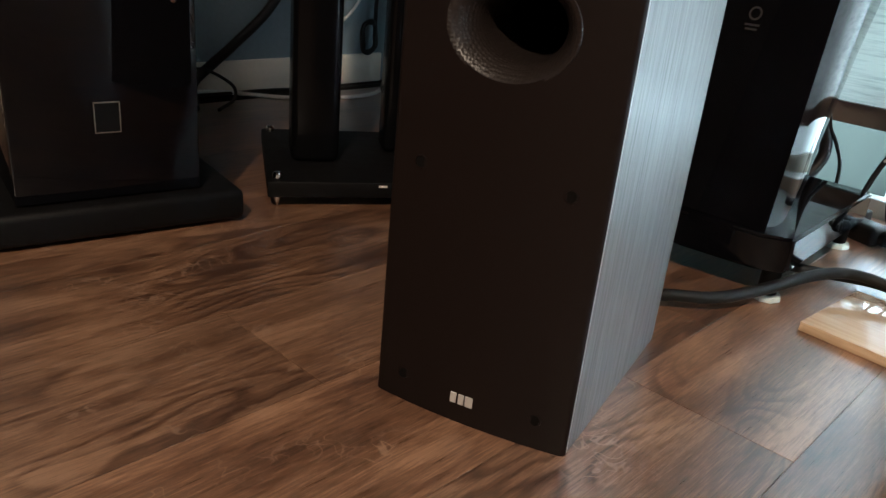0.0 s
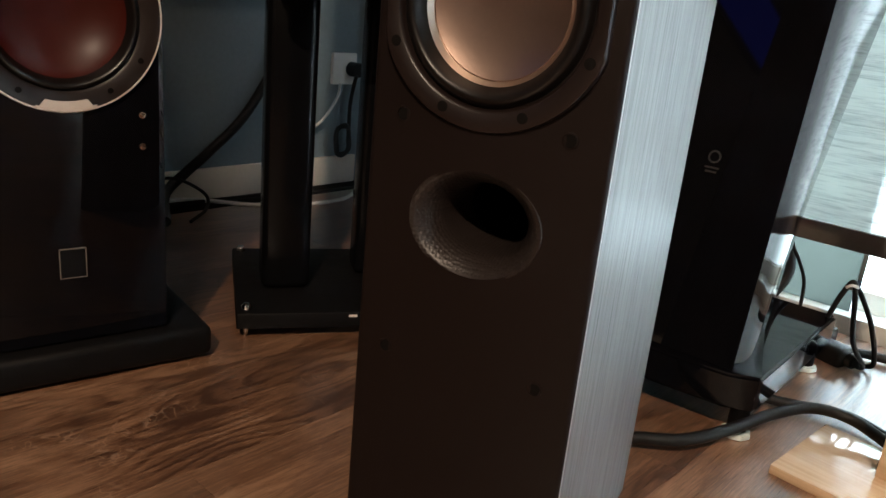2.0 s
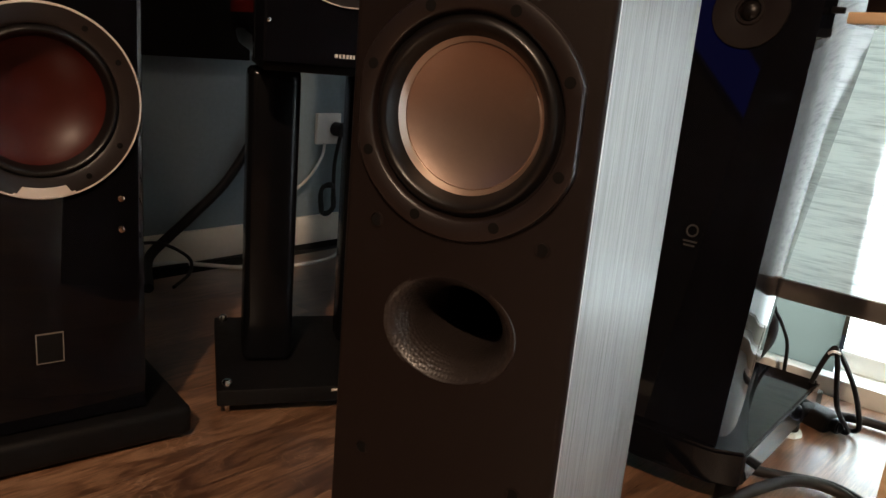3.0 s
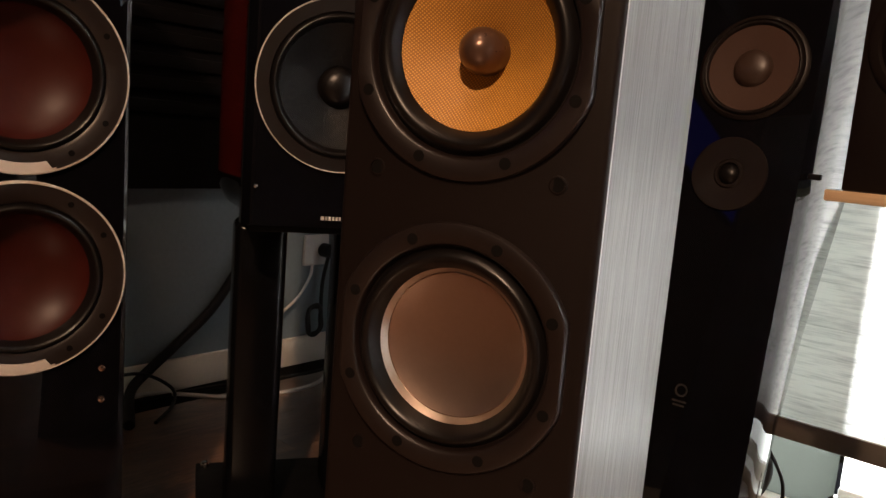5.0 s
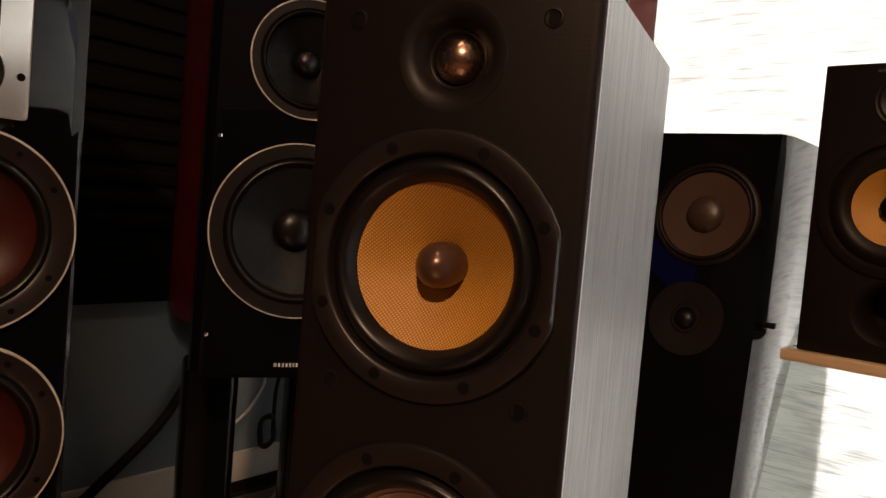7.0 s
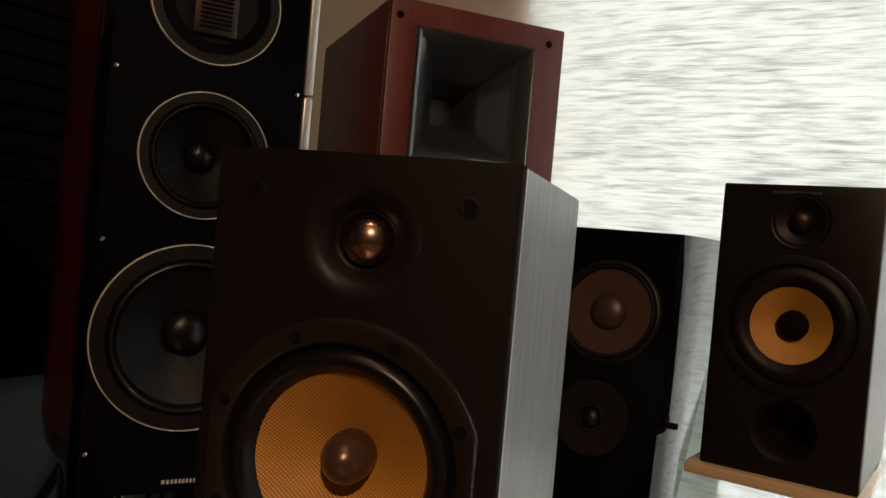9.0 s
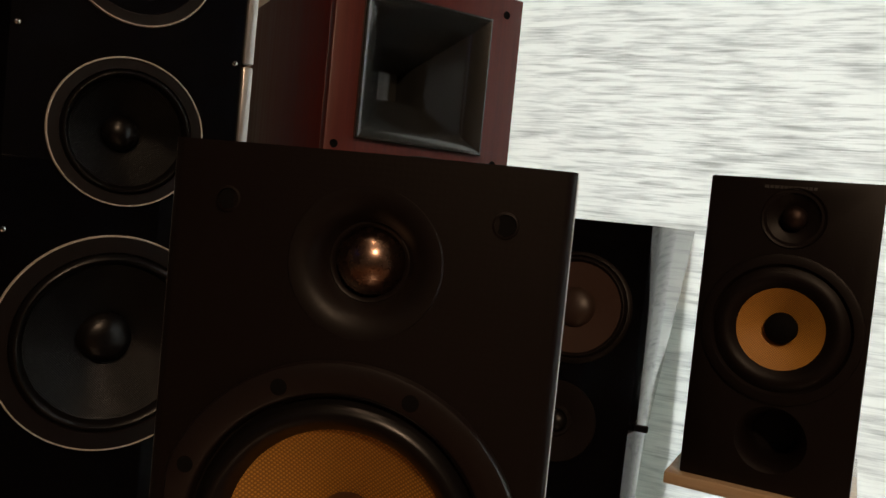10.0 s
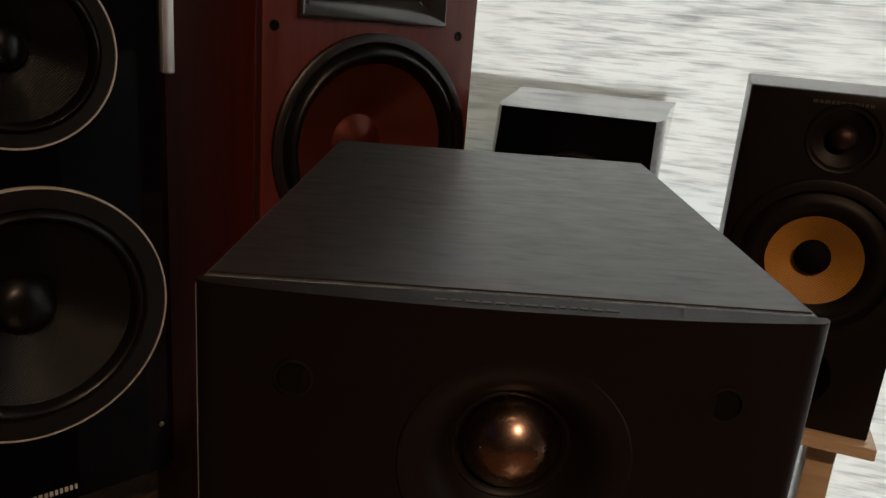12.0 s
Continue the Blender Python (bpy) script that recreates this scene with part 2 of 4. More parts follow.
BROWN_CONE = plain("brown_paper_cone", (0.055, 0.028, 0.019), 0.5, 0, 0.35, 0, 0.15, 240, 0.15)
CHERRY = red_wood()
PINE = light_wood()
ROSEWOOD = plain("dark_red_lacquer", (0.06, 0.0052, 0.0042), 0.15, 0, 0.5, 0, 0.3, 20, 0)
SCREEN = material("blue_screen", (0.01, 0.01, 0.02), 0.15)
SCREEN.node_tree.nodes["Principled BSDF"].inputs["Emission Color"].default_value = (0.01, 0.05, 0.8, 1)
SCREEN.node_tree.nodes["Principled BSDF"].inputs["Emission Strength"].default_value = 0.22
HORN = plain("charcoal_horn", (0.03, 0.032, 0.031), 0.2, 0, 1.0, 0.6, 0.1, 200, 0.05)
CABLE = plain("black_cable_sheath", (0.007, 0.0065, 0.006), 0.5, 0, 0.3, 0, 0.2, 400, 0.2)
WHITE_PLASTIC = plain("white_plastic", (0.7, 0.69, 0.66), 0.35, 0, 0.5, 0, 0.05)
NAVY = plain("slate_blue_wall_paint", (0.19, 0.245, 0.275), 0.5, 0, 0.4, 0, 0.14, 90, 0.12, 2.5)
# tone for unseen walls, kept dark to hold down bounce light and reflections
DUSK = plain("darkened_unseen_wall", (0.032, 0.03, 0.029), 0.6, 0, 0.4, 0, 0.12, 90, 0.12, 2.5)
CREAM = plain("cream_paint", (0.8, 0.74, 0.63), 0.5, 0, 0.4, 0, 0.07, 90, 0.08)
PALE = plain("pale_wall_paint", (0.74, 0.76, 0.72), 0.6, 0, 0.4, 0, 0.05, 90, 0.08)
CEIL = plain("grey_ceiling_paint", (0.16, 0.155, 0.15), 0.7, 0, 0.3, 0, 0.05, 60, 0.05)
RAIL = plain("brushed_bronze_rail", (0.3, 0.265, 0.23), 0.42, 0.7, 0.5, 0, 0.1)
PRINT = plain("pale_print", (0.6, 0.58, 0.55), 0.45, 0.3)
MARK = plain("dark_grey_print", (0.05, 0.047, 0.045), 0.5)
ACRYLIC = plain("clear_acrylic_pad", (0.7, 0.8, 0.78), 0.1, 0.0, 0.6, 0, 0.05, 60, 0)


def frosted(name, tone):
    m = material(name, tone, 0.5)
    net = Net(m)
    sheer = net.t.nodes.new("ShaderNodeBsdfTranslucent")
    sheer.inputs[0].default_value = (*tone, 1)
    net.link(sheer.outputs[0], net.t.nodes["Material Output"].inputs["Surface"])
    return m


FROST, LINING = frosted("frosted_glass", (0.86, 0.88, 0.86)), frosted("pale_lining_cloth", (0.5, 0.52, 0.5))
# tone cut well below FROST to dim the daylight seen under the blind
FROST_DIM = frosted("dimmed_lower_glass", (0.2, 0.215, 0.2))
WOOD = plank_wood()
BLIND = blind_cloth()
BROWN_CAP = plain("dark_brown_cap", (0.045, 0.027, 0.02), 0.38)
PORT = dimpled("dimpled_port_plastic", (0.016, 0.012, 0.0105), 0.38, 0.5, 290.0, 0.42)
FOAM = plain("black_ribbed_foam", (0.0045, 0.004, 0.004), 0.85, 0, 0.1, 0, 0.3, 220, 0.3)


# ---- shapes ----
def finish(name, bm, mat, smooth=40):
    bmesh.ops.recalc_face_normals(bm, faces=bm.faces)
    me = bpy.data.meshes.new(name)
    bm.to_mesh(me)
    bm.free()
    me.materials.append(mat)
    if smooth:
        me.shade_smooth()
        me.set_sharp_from_angle(angle=radians(smooth))
    return me


def part(name, bm, mat, parent, label="", smooth=40):
    ob = new(name, finish(name, bm, mat, smooth))
    ob.parent = parent
    if label:
        ob["label"] = label
    return ob


def thing(name, m, label, category, group="", kind=""):
    ob = new(name)
    ob.matrix_world = m
    return tagged(ob, label, category, group, kind)


def single(name, bm, mat, m, label, category, group="", kind="", smooth=40):
    ob = new(name, finish(name, bm, mat, smooth))
    ob.matrix_world = m
    return tagged(ob, label, category, group, kind)


def box(x0, x1, y0, y1, z0, z1, bevel=0.0, segs=2, bm=None):
    own = bmesh.new()
    bmesh.ops.create_cube(own, size=1)
    for v in own.verts:
        v.co = ((x0 + x1) / 2 + v.co.x * (x1 - x0), (y0 + y1) / 2 + v.co.y * (y1 - y0), (z0 + z1) / 2 + v.co.z * (z1 - z0))
    if bevel:
        bmesh.ops.bevel(own, geom=own.edges, offset=bevel, segments=segs, affect="EDGES", profile=0.5)
    return merge(bm, own)


def merge(bm, own):
    if bm is None:
        return own
    me = bpy.data.meshes.new("tmp")
    own.to_mesh(me)
    own.free()
    bm.from_mesh(me)
    bpy.data.meshes.remove(me)
    return bm


def lathe(profile, cx=0.0, cz=0.0, segs=64, squash=1.0, bm=None, close=False):
    """Turns (radius, depth) pairs about an axis along y through (cx, cz)."""
    own = bmesh.new()
    rows = []
    for r, y in profile:
        if r < 1e-6:
            rows.append([own.verts.new((cx, y, cz))])
        else:
            rows.append([own.verts.new((cx + r * math.cos(2 * math.pi * i / segs), y, cz + squash * r * math.sin(2 * math.pi * i / segs))) for i in range(segs)])
    pairs = list(zip(rows, rows[1:])) + ([(rows[-1], rows[0])] if close else [])
    for a, b in pairs:
        for i in range(segs):
            j = (i + 1) % segs
            q = [a[i % len(a)], a[j % len(a)], b[j % len(b)], b[i % len(b)]]
            q = list(dict.fromkeys(q))
            if len(q) > 2:
                own.faces.new(q)
    return merge(bm, own)


def cylinder(p, q, r, segs=16, bevel=0.0):
    bm = bmesh.new()
    d = Vector(q) - Vector(p)
    m = Matrix.Translation((Vector(p) + Vector(q)) / 2) @ d.to_track_quat("Z", "Y").to_matrix().to_4x4()
    bmesh.ops.create_cone(bm, segments=segs, radius1=r, radius2=r, depth=d.length, cap_ends=True, matrix=m)
    if bevel:
        bmesh.ops.bevel(bm, geom=[e for e in bm.edges if len(e.link_faces) == 2 and min(len(f.verts) for f in e.link_faces) == 4 and max(len(f.verts) for f in e.link_faces) == segs], offset=bevel, segments=2, affect="EDGES")
    return bm


def tube(points, r, segs=10, steps=8, bm=None):
    """A round cable through the points."""
    pts = [Vector(p) for p in points]
    ext = [2 * pts[0] - pts[1]] + pts + [2 * pts[-1] - pts[-2]]
    path = []
    for a, b, c, d in zip(ext, ext[1:], ext[2:], ext[3:]):
        for i in range(steps):
            s = i / steps
            path.append(0.5 * (2 * b + (c - a) * s + (2 * a - 5 * b + 4 * c - d) * s * s + (3 * b - a - 3 * c + d) * s ** 3))
    path.append(pts[-1])
    own = bmesh.new()
    side = Vector((0.31, 0.2, 0.93))
    rings = []
    for i, p in enumerate(path):
        t = (path[min(i + 1, len(path) - 1)] - path[max(i - 1, 0)]).normalized()
        side = (side - t * side.dot(t)).normalized()
        up = t.cross(side)
        rings.append([own.verts.new(p + r * (math.cos(2 * math.pi * k / segs) * side + math.sin(2 * math.pi * k / segs) * up)) for k in range(segs)])
    for a, b in zip(rings, rings[1:]):
        for k in range(segs):
            own.faces.new((a[k], a[(k + 1) % segs], b[(k + 1) % segs], b[k]))
    own.faces.new(rings[0])
    own.faces.new(rings[-1][::-1])
    return merge(bm, own)


def prism(outline, z0, z1, bevel=0.0):
    """An upright block over a floor outline."""
    bm = bmesh.new()
    lo = [bm.verts.new((x, y, z0)) for x, y in outline]
    hi = [bm.verts.new((x, y, z1)) for x, y in outline]
    bm.faces.new(lo)
    bm.faces.new(hi)
    n = len(lo)
    for i in range(n):
        bm.faces.new((lo[i], lo[(i + 1) % n], hi[(i + 1) % n], hi[i]))
    bmesh.ops.recalc_face_normals(bm, faces=bm.faces)
    if bevel:
        bmesh.ops.bevel(bm, geom=[e for e in bm.edges], offset=bevel, segments=2, affect="EDGES")
    return bm


def cut(ob, cutter):
    """Cuts the closed shapes of a bmesh out of an object's mesh."""
    tool = new("tool", finish("tool", cutter, DEEP_BLACK, 0))
    mod = ob.modifiers.new("cut", "BOOLEAN")
    mod.operation, mod.solver, mod.object = "DIFFERENCE", "EXACT", tool
    tool.parent = ob.parent
    bpy.context.view_layer.update()
    me = bpy.data.meshes.new_from_object(ob.evaluated_get(bpy.context.evaluated_depsgraph_get()))
    ob.modifiers.clear()
    ob.data = me
    me.shade_smooth()
    me.set_sharp_from_angle(angle=radians(35))
    bpy.data.objects.remove(tool)


def bore(holes, depth=0.06):
    bm = bmesh.new()
    for cx, cz, r, *sq in holes:
        lathe([(0, -0.02), (r, -0.02), (r, depth), (0, depth)], cx, cz, 64, sq[0] if sq else 1.0, bm)
    return bm


def arc(r0, y0, r1, y1, bulge, n=6):
    """Points of a rounded roll from one radius to another, standing proud by bulge."""
    return [(r0 + (r1 - r0) * i / n, y0 + (y1 - y0) * i / n - bulge * math.sin(math.pi * i / n)) for i in range(n + 1)]


# ---- room ----
def slab(name, m, x0, x1, y0, y1, z0, z1, mat, label, category):
    return single(name, box(x0, x1, y0, y1, z0, z1), mat, m, label, category, kind="structure", smooth=0)


floor = slab("floor", ROOM_M, NAVY_X - 0.1, EAST_X + 0.1, BACK_Y - 0.1, WINDOW_Y + 0.4, -0.12, -0.0095, DEEP_BLACK, "brown oak laminate plank floor", "floor")
slab("ceiling", ROOM_M, NAVY_X - 0.1, EAST_X + 0.1, BACK_Y - 0.1, WINDOW_Y + 0.4, HEIGHT, HEIGHT + 0.1, CEIL, "plain grey painted ceiling", "ceiling")
slab("wall_west", ROOM_M, NAVY_X - 0.1, NAVY_X, -0.1, WINDOW_Y, -0.0095, HEIGHT, NAVY, "slate blue painted wall behind loudspeakers", "wall")
slab("wall_west_back", ROOM_M, NAVY_X - 0.1, NAVY_X, BACK_Y, -0.1, -0.0095, HEIGHT, DUSK, "plain unseen wall darkened to cut reflections", "wall")
slab("wall_south", ROOM_M, NAVY_X, EAST_X, BACK_Y - 0.1, BACK_Y, -0.0095, HEIGHT, DUSK, "plain unseen wall darkened to cut bounce light", "wall")
# unseen east wall with a second window next to the corner, darkened away from it
we = thing("wall_east", ROOM_M, "unseen wall with a window near the corner, darkened elsewhere to cut bounce light", "wall", kind="structure")
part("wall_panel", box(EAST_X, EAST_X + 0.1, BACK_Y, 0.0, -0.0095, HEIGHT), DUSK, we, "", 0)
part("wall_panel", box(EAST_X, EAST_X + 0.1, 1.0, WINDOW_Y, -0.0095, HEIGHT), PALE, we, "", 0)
part("wall_panel", box(EAST_X, EAST_X + 0.1, 0.0, 1.0, -0.0095, 0.03), PALE, we, "", 0)
part("lintel", box(EAST_X, EAST_X + 0.1, 0.0, 1.0, 2.4, HEIGHT), PALE, we, "", 0)
# window wall: a wide opening with a low sill, and a part wall at its west end
OPEN_X = 0.031
wn = thing("wall_north", ROOM_M, "pale painted window wall with a wide opening", "wall", kind="structure")
part("wall_panel", box(NAVY_X, -0.41, WINDOW_Y, WINDOW_Y + 0.1, -0.0095, HEIGHT), CREAM, wn, "cream wall strip", 0)
part("wall_panel", box(-0.41, OPEN_X, WINDOW_Y, WINDOW_Y + 0.1, -0.0095, 0.03), PALE, wn, "", 0)
part("lower_panel", box(-0.41, OPEN_X, WINDOW_Y + 0.005, WINDOW_Y + 0.011, 0.03, 0.174), FROST_DIM, wn, "green-white lower panel with its daylight dimmed", 0)
part("wall_panel", box(OPEN_X, EAST_X, WINDOW_Y, WINDOW_Y + 0.1, -0.0095, 0.03), PALE, wn, "", 0)
part("lintel", box(-0.41, EAST_X, WINDOW_Y, WINDOW_Y + 0.1, 2.4, HEIGHT), PALE, wn, "", 0)
part("sill", box(-0.41, EAST_X, WINDOW_Y - 0.035, WINDOW_Y, -0.0095, 0.034, 0.004), PALE, wn, "white low skirting ledge")

win = thing("window_1", ROOM_M, "wide window with slim pale frame", "window", kind="structure")
for a in (1.1, 2.1):
    part("mullion", box(a, a + 0.045, WINDOW_Y + 0.03, WINDOW_Y + 0.08, 0.03, 2.4, 0.004), PALE, win)
part("mullion", box(OPEN_X, EAST_X, WINDOW_Y + 0.035, WINDOW_Y + 0.075, 0.03, 0.07, 0.004), PALE, win)

part("lower_pane", box(OPEN_X, EAST_X, WINDOW_Y + 0.05, WINDOW_Y + 0.056, 0.07, 0.24), FROST, win, "frosted lower pane", 0)

bl = thing("roller_blind", ROOM_M, "white slub-woven roller blind drawn down over a window", "blind")
part("cloth", box(-0.42, 2.6, BLIND_Y, BLIND_Y + 0.0012, 0.19, 2.42), BLIND, bl, "translucent white slub cloth", 0)
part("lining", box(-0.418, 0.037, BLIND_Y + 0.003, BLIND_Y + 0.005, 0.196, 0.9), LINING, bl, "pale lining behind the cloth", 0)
part("bottom_rail", box(-0.422, 2.602, BLIND_Y - 0.006, BLIND_Y + 0.008, 0.155, 0.194, 0.003), RAIL, bl, "brown metal bottom rail")
part("roller", cylinder((-0.42, BLIND_Y + 0.02, 2.44), (2.6, BLIND_Y + 0.02, 2.44), 0.025), WHITE_PLASTIC, bl)

be = thing("roller_blind", ROOM_M, "white roller blind drawn down over a side window", "blind")
part("cloth", box(EAST_X - 0.03, EAST_X - 0.0288, -0.03, 1.03, 0.19, 2.42), BLIND, be, "translucent white slub cloth", 0)
part("bottom_rail", box(EAST_X - 0.037, EAST_X - 0.022, -0.032, 1.032, 0.155, 0.194, 0.003), RAIL, be, "brown metal bottom rail")
part("roller", cylinder((EAST_X - 0.03, -0.03, 2.44), (EAST_X - 0.03, 1.03, 2.44), 0.025), WHITE_PLASTIC, be)

sk = single("baseboard", box(NAVY_X, NAVY_X + 0.014, BACK_Y, WINDOW_Y - 0.06, -0.0095, 0.07, 0.003), CREAM, ROOM_M, "cream painted skirting board", "baseboard", kind="structure")


# ---- the tall black loudspeaker with a yellow cone ----
def screws(parent, cx, cz, r, y, angles, size=0.0042):
    for a in angles:
        x, z = cx + r * math.cos(radians(a)), cz + r * math.sin(radians(a))
        # flat disc in near black, painting the shade of a sunken screw hole
        part("screw", lathe([(size, y + 0.0002), (size * 0.97, y - 0.0003), (size * 0.5, y - 0.0004), (0, y - 0.0004)], x, z, 16), DEEP_BLACK, parent)


def main_speaker():
    t = thing("floorstanding_speaker", pose(0, 0, 0), "black ash floorstanding loudspeaker with yellow woven cone on the floor", "loudspeaker")
    w, h, d, f = 0.0975, 0.9105, 0.279, 0.016
    bow = 0.75                    # the baffle's gentle outward curve
    body, lid = box(-w, w, f - 0.0012, d, 0.0, h, 0.0012, 1), box(-w + 0.002, w - 0.002, f + 0.002, d - 0.002, h, h + 0.0006)
    for v in (*body.verts, *lid.verts):
        v.co.x += 0.052 * (v.co.y - f)
    cab = part("cabinet", body, ASH, t, "black ash vinyl with upright grain")
    part("top_panel", lid, ASH_TOP, t, "", 0)
    outline = [(-w, 0.0125), (-w, 0.0112)]
    outline += [(-w + 0.008 - 0.008 * math.cos(radians(90 * i / 6)), 0.0112 - 0.005 * math.sin(radians(90 * i / 6))) for i in range(1, 7)]
    outline += [(x / 1000, bow * (x / 1000) ** 2) for x in range(-84, 0, 7)] + [(0, 0)]
    outline += [(-x, y) for x, y in outline[-2::-1]]
    baf = part("baffle", prism(outline, 0.0, h + 0.001), BAFFLE, t, "black grained front baffle")
    seam = part("seam", box(-w + 0.002, w - 0.002, 0.0122, 0.0151, 0.002, h - 0.002), DEEP_BLACK, t, "dark recessed seam", 0)
    for ob in (baf, seam, cab):
        cut(ob, bore([(0, 0.724, 0.077), (0, 0.5175, 0.077), (0.003, 0.86, 0.036), (0.001, 0.357, 0.0525, 0.8)], 0.2))
    for x in (-w - 0.0004, w - 0.0008):
        part("edge_strip", box(x, x + 0.0012, 0.0108, 0.0132, 0.003, h - 0.001, 0.0003, 1), SILVER, t, "thin pale edge strip")
    # plugs for the grille
    for z in (0.884, 0.639, 0.432, 0.237, 0.029):
        for x in (-0.0665, 0.0665):
            y = bow * x * x
            plug = part("grille_socket", lathe([(0.0066, y + 0.0012), (0.0062, y - 0.0006), (0.0052, y - 0.0008), (0.0046, y + 0.001)], x, z, 20), BAFFLE, t)
            # uncut disc blackened to look like the open socket
            part("socket_hole", lathe([(0.0047, y - 0.0003), (0, y - 0.0002)], x, z, 16), DEEP_BLACK, plug)
    angles = [23, 67, 113, 157, 203, 247, 293, 337]

    def flange(z):
        """A round cast ring whose two sides are cut off straight."""
        bm = lathe([(0.0895, 0.009), (0.0895, -0.0016), (0.0885, -0.003), (0.0865, -0.0035), (0.0755, -0.0035), (0.0738, -0.0022), (0.0728, 0.001), (0.0715, 0.005)], 0, z, 128)
        for v in bm.verts:
            side = 0.0845 if v.co.y > -0.0024 else 0.0832
            v.co.x = max(-side, min(side, v.co.x))
        return bm
    # yellow woven driver
    mid = part("midrange_driver", flange(0.724), FLANGE, t, "round black flange")
    part("surround", lathe([(0.0725, 0.003)] + arc(0.0715, 0.003, 0.056, 0.004, 0.0075, 8) + [(0.0545, 0.007)], 0, 0.724, 96), RUBBER, mid, "soft black rubber roll")
    part("cone", lathe([(0.0555, 0.0055), (0.045, 0.013), (0.03, 0.0225), (0.015, 0.0315)], 0, 0.724, 96), KEVLAR, mid, "yellow woven cone")
    part("phase_plug", lathe([(0.0162, 0.034), (0.0162, 0.02), (0.0155, 0.0145), (0.0135, 0.0095), (0.0105, 0.0055), (0.0065, 0.0022), (0.0025, 0.0006), (0, 0.0003)], 0, 0.724, 48), CUP, mid, "bronze grey bullet plug")
    screws(mid, 0, 0.724, 0.0806, -0.0034, angles)
    bass = part("bass_driver", flange(0.5175), FLANGE, t, "round black flange")
    part("surround", lathe([(0.0725, 0.003)] + arc(0.0715, 0.003, 0.058, 0.004, 0.0075, 8) + [(0.0565, 0.007)], 0, 0.5175, 96), RUBBER, bass, "soft black rubber roll")
    part("cone_rim", lathe([(0.0575, 0.006), (0.0562, 0.0078), (0.0528, 0.0125)], 0, 0.5175, 96), ALU_RIM, bass, "bright aluminium rim")
    part("cone", lathe([(0.0529, 0.0123), (0.052, 0.0118), (0.046, 0.0142), (0.036, 0.0168), (0.02, 0.0192), (0, 0.020)], 0, 0.5175, 96), ALU, bass, "aluminium dish with warm reflections tinted into its colour")
    screws(bass, 0, 0.5175, 0.0806, -0.0034, angles)
    tw = part("tweeter", lathe([(0.0375, 0.0014), (0.0365, 0.0002), (0.0345, 0.0002), (0.031, 0.0008), (0.0275, 0.0022), (0.0248, 0.0045), (0.0225, 0.008), (0.0205, 0.0114), (0.0188, 0.0128)], 0.003, 0.86, 64), DISH, t, "dished black tweeter plate")
    part("dome", lathe([(0.0178 * math.cos(radians(a)), 0.0205 - 0.0178 * math.sin(radians(a))) for a in (-24, 0, 18, 36, 52, 66, 78, 90)], 0.003, 0.86, 48), DOME, tw, "shiny metal dome")
    part("dome_seat", lathe([(0.0205, 0.0124), (0.0192, 0.0118), (0.0182, 0.0122), (0.0166, 0.015), (0.016, 0.02)], 0.003, 0.86, 48), DISH, tw)
    part("bass_port", lathe([(0.0555, 0.0022), (0.0548, 0.0008), (0.053, 0.0008), (0.0495, 0.0032), (0.0445, 0.0088), (0.039, 0.018), (0.0355, 0.028), (0.0335, 0.04), (0.0328, 0.075)], 0.001, 0.357, 96, 0.8), PORT, t, "flared dimpled bass port")
    # deeper part of the port, with its shade painted in as near black
    part("port_tube", lathe([(0.0329, 0.0748), (0.0325, 0.17), (0, 0.171)], 0.001, 0.357, 48, 0.8), DEEP_BLACK, t)
    # maker's marks as plain bars
    for i, (x0, x1) in enumerate(((-0.0145, -0.0085), (-0.0065, -0.001), (0.0005, 0.008))):
        part("mark_bar", box(x0, x1, -0.0011, 0.0004, 0.020, 0.0305, 0.0003, 1), PRINT, t, "small silver mark")
    x = -0.026
    for wd in (0.004, 0.003, 0.004, 0.0026, 0.003, 0.0034, 0.004, 0.004, 0.002, 0.002, 0.0024, 0.003, 0.004):
        part("mark_bar", box(x, x + wd, 0.0045, 0.0062, h + 0.0006, h + 0.0013), MARK, t, "small dark grey mark")
        x += wd + 0.0012
    return t


main_speaker()


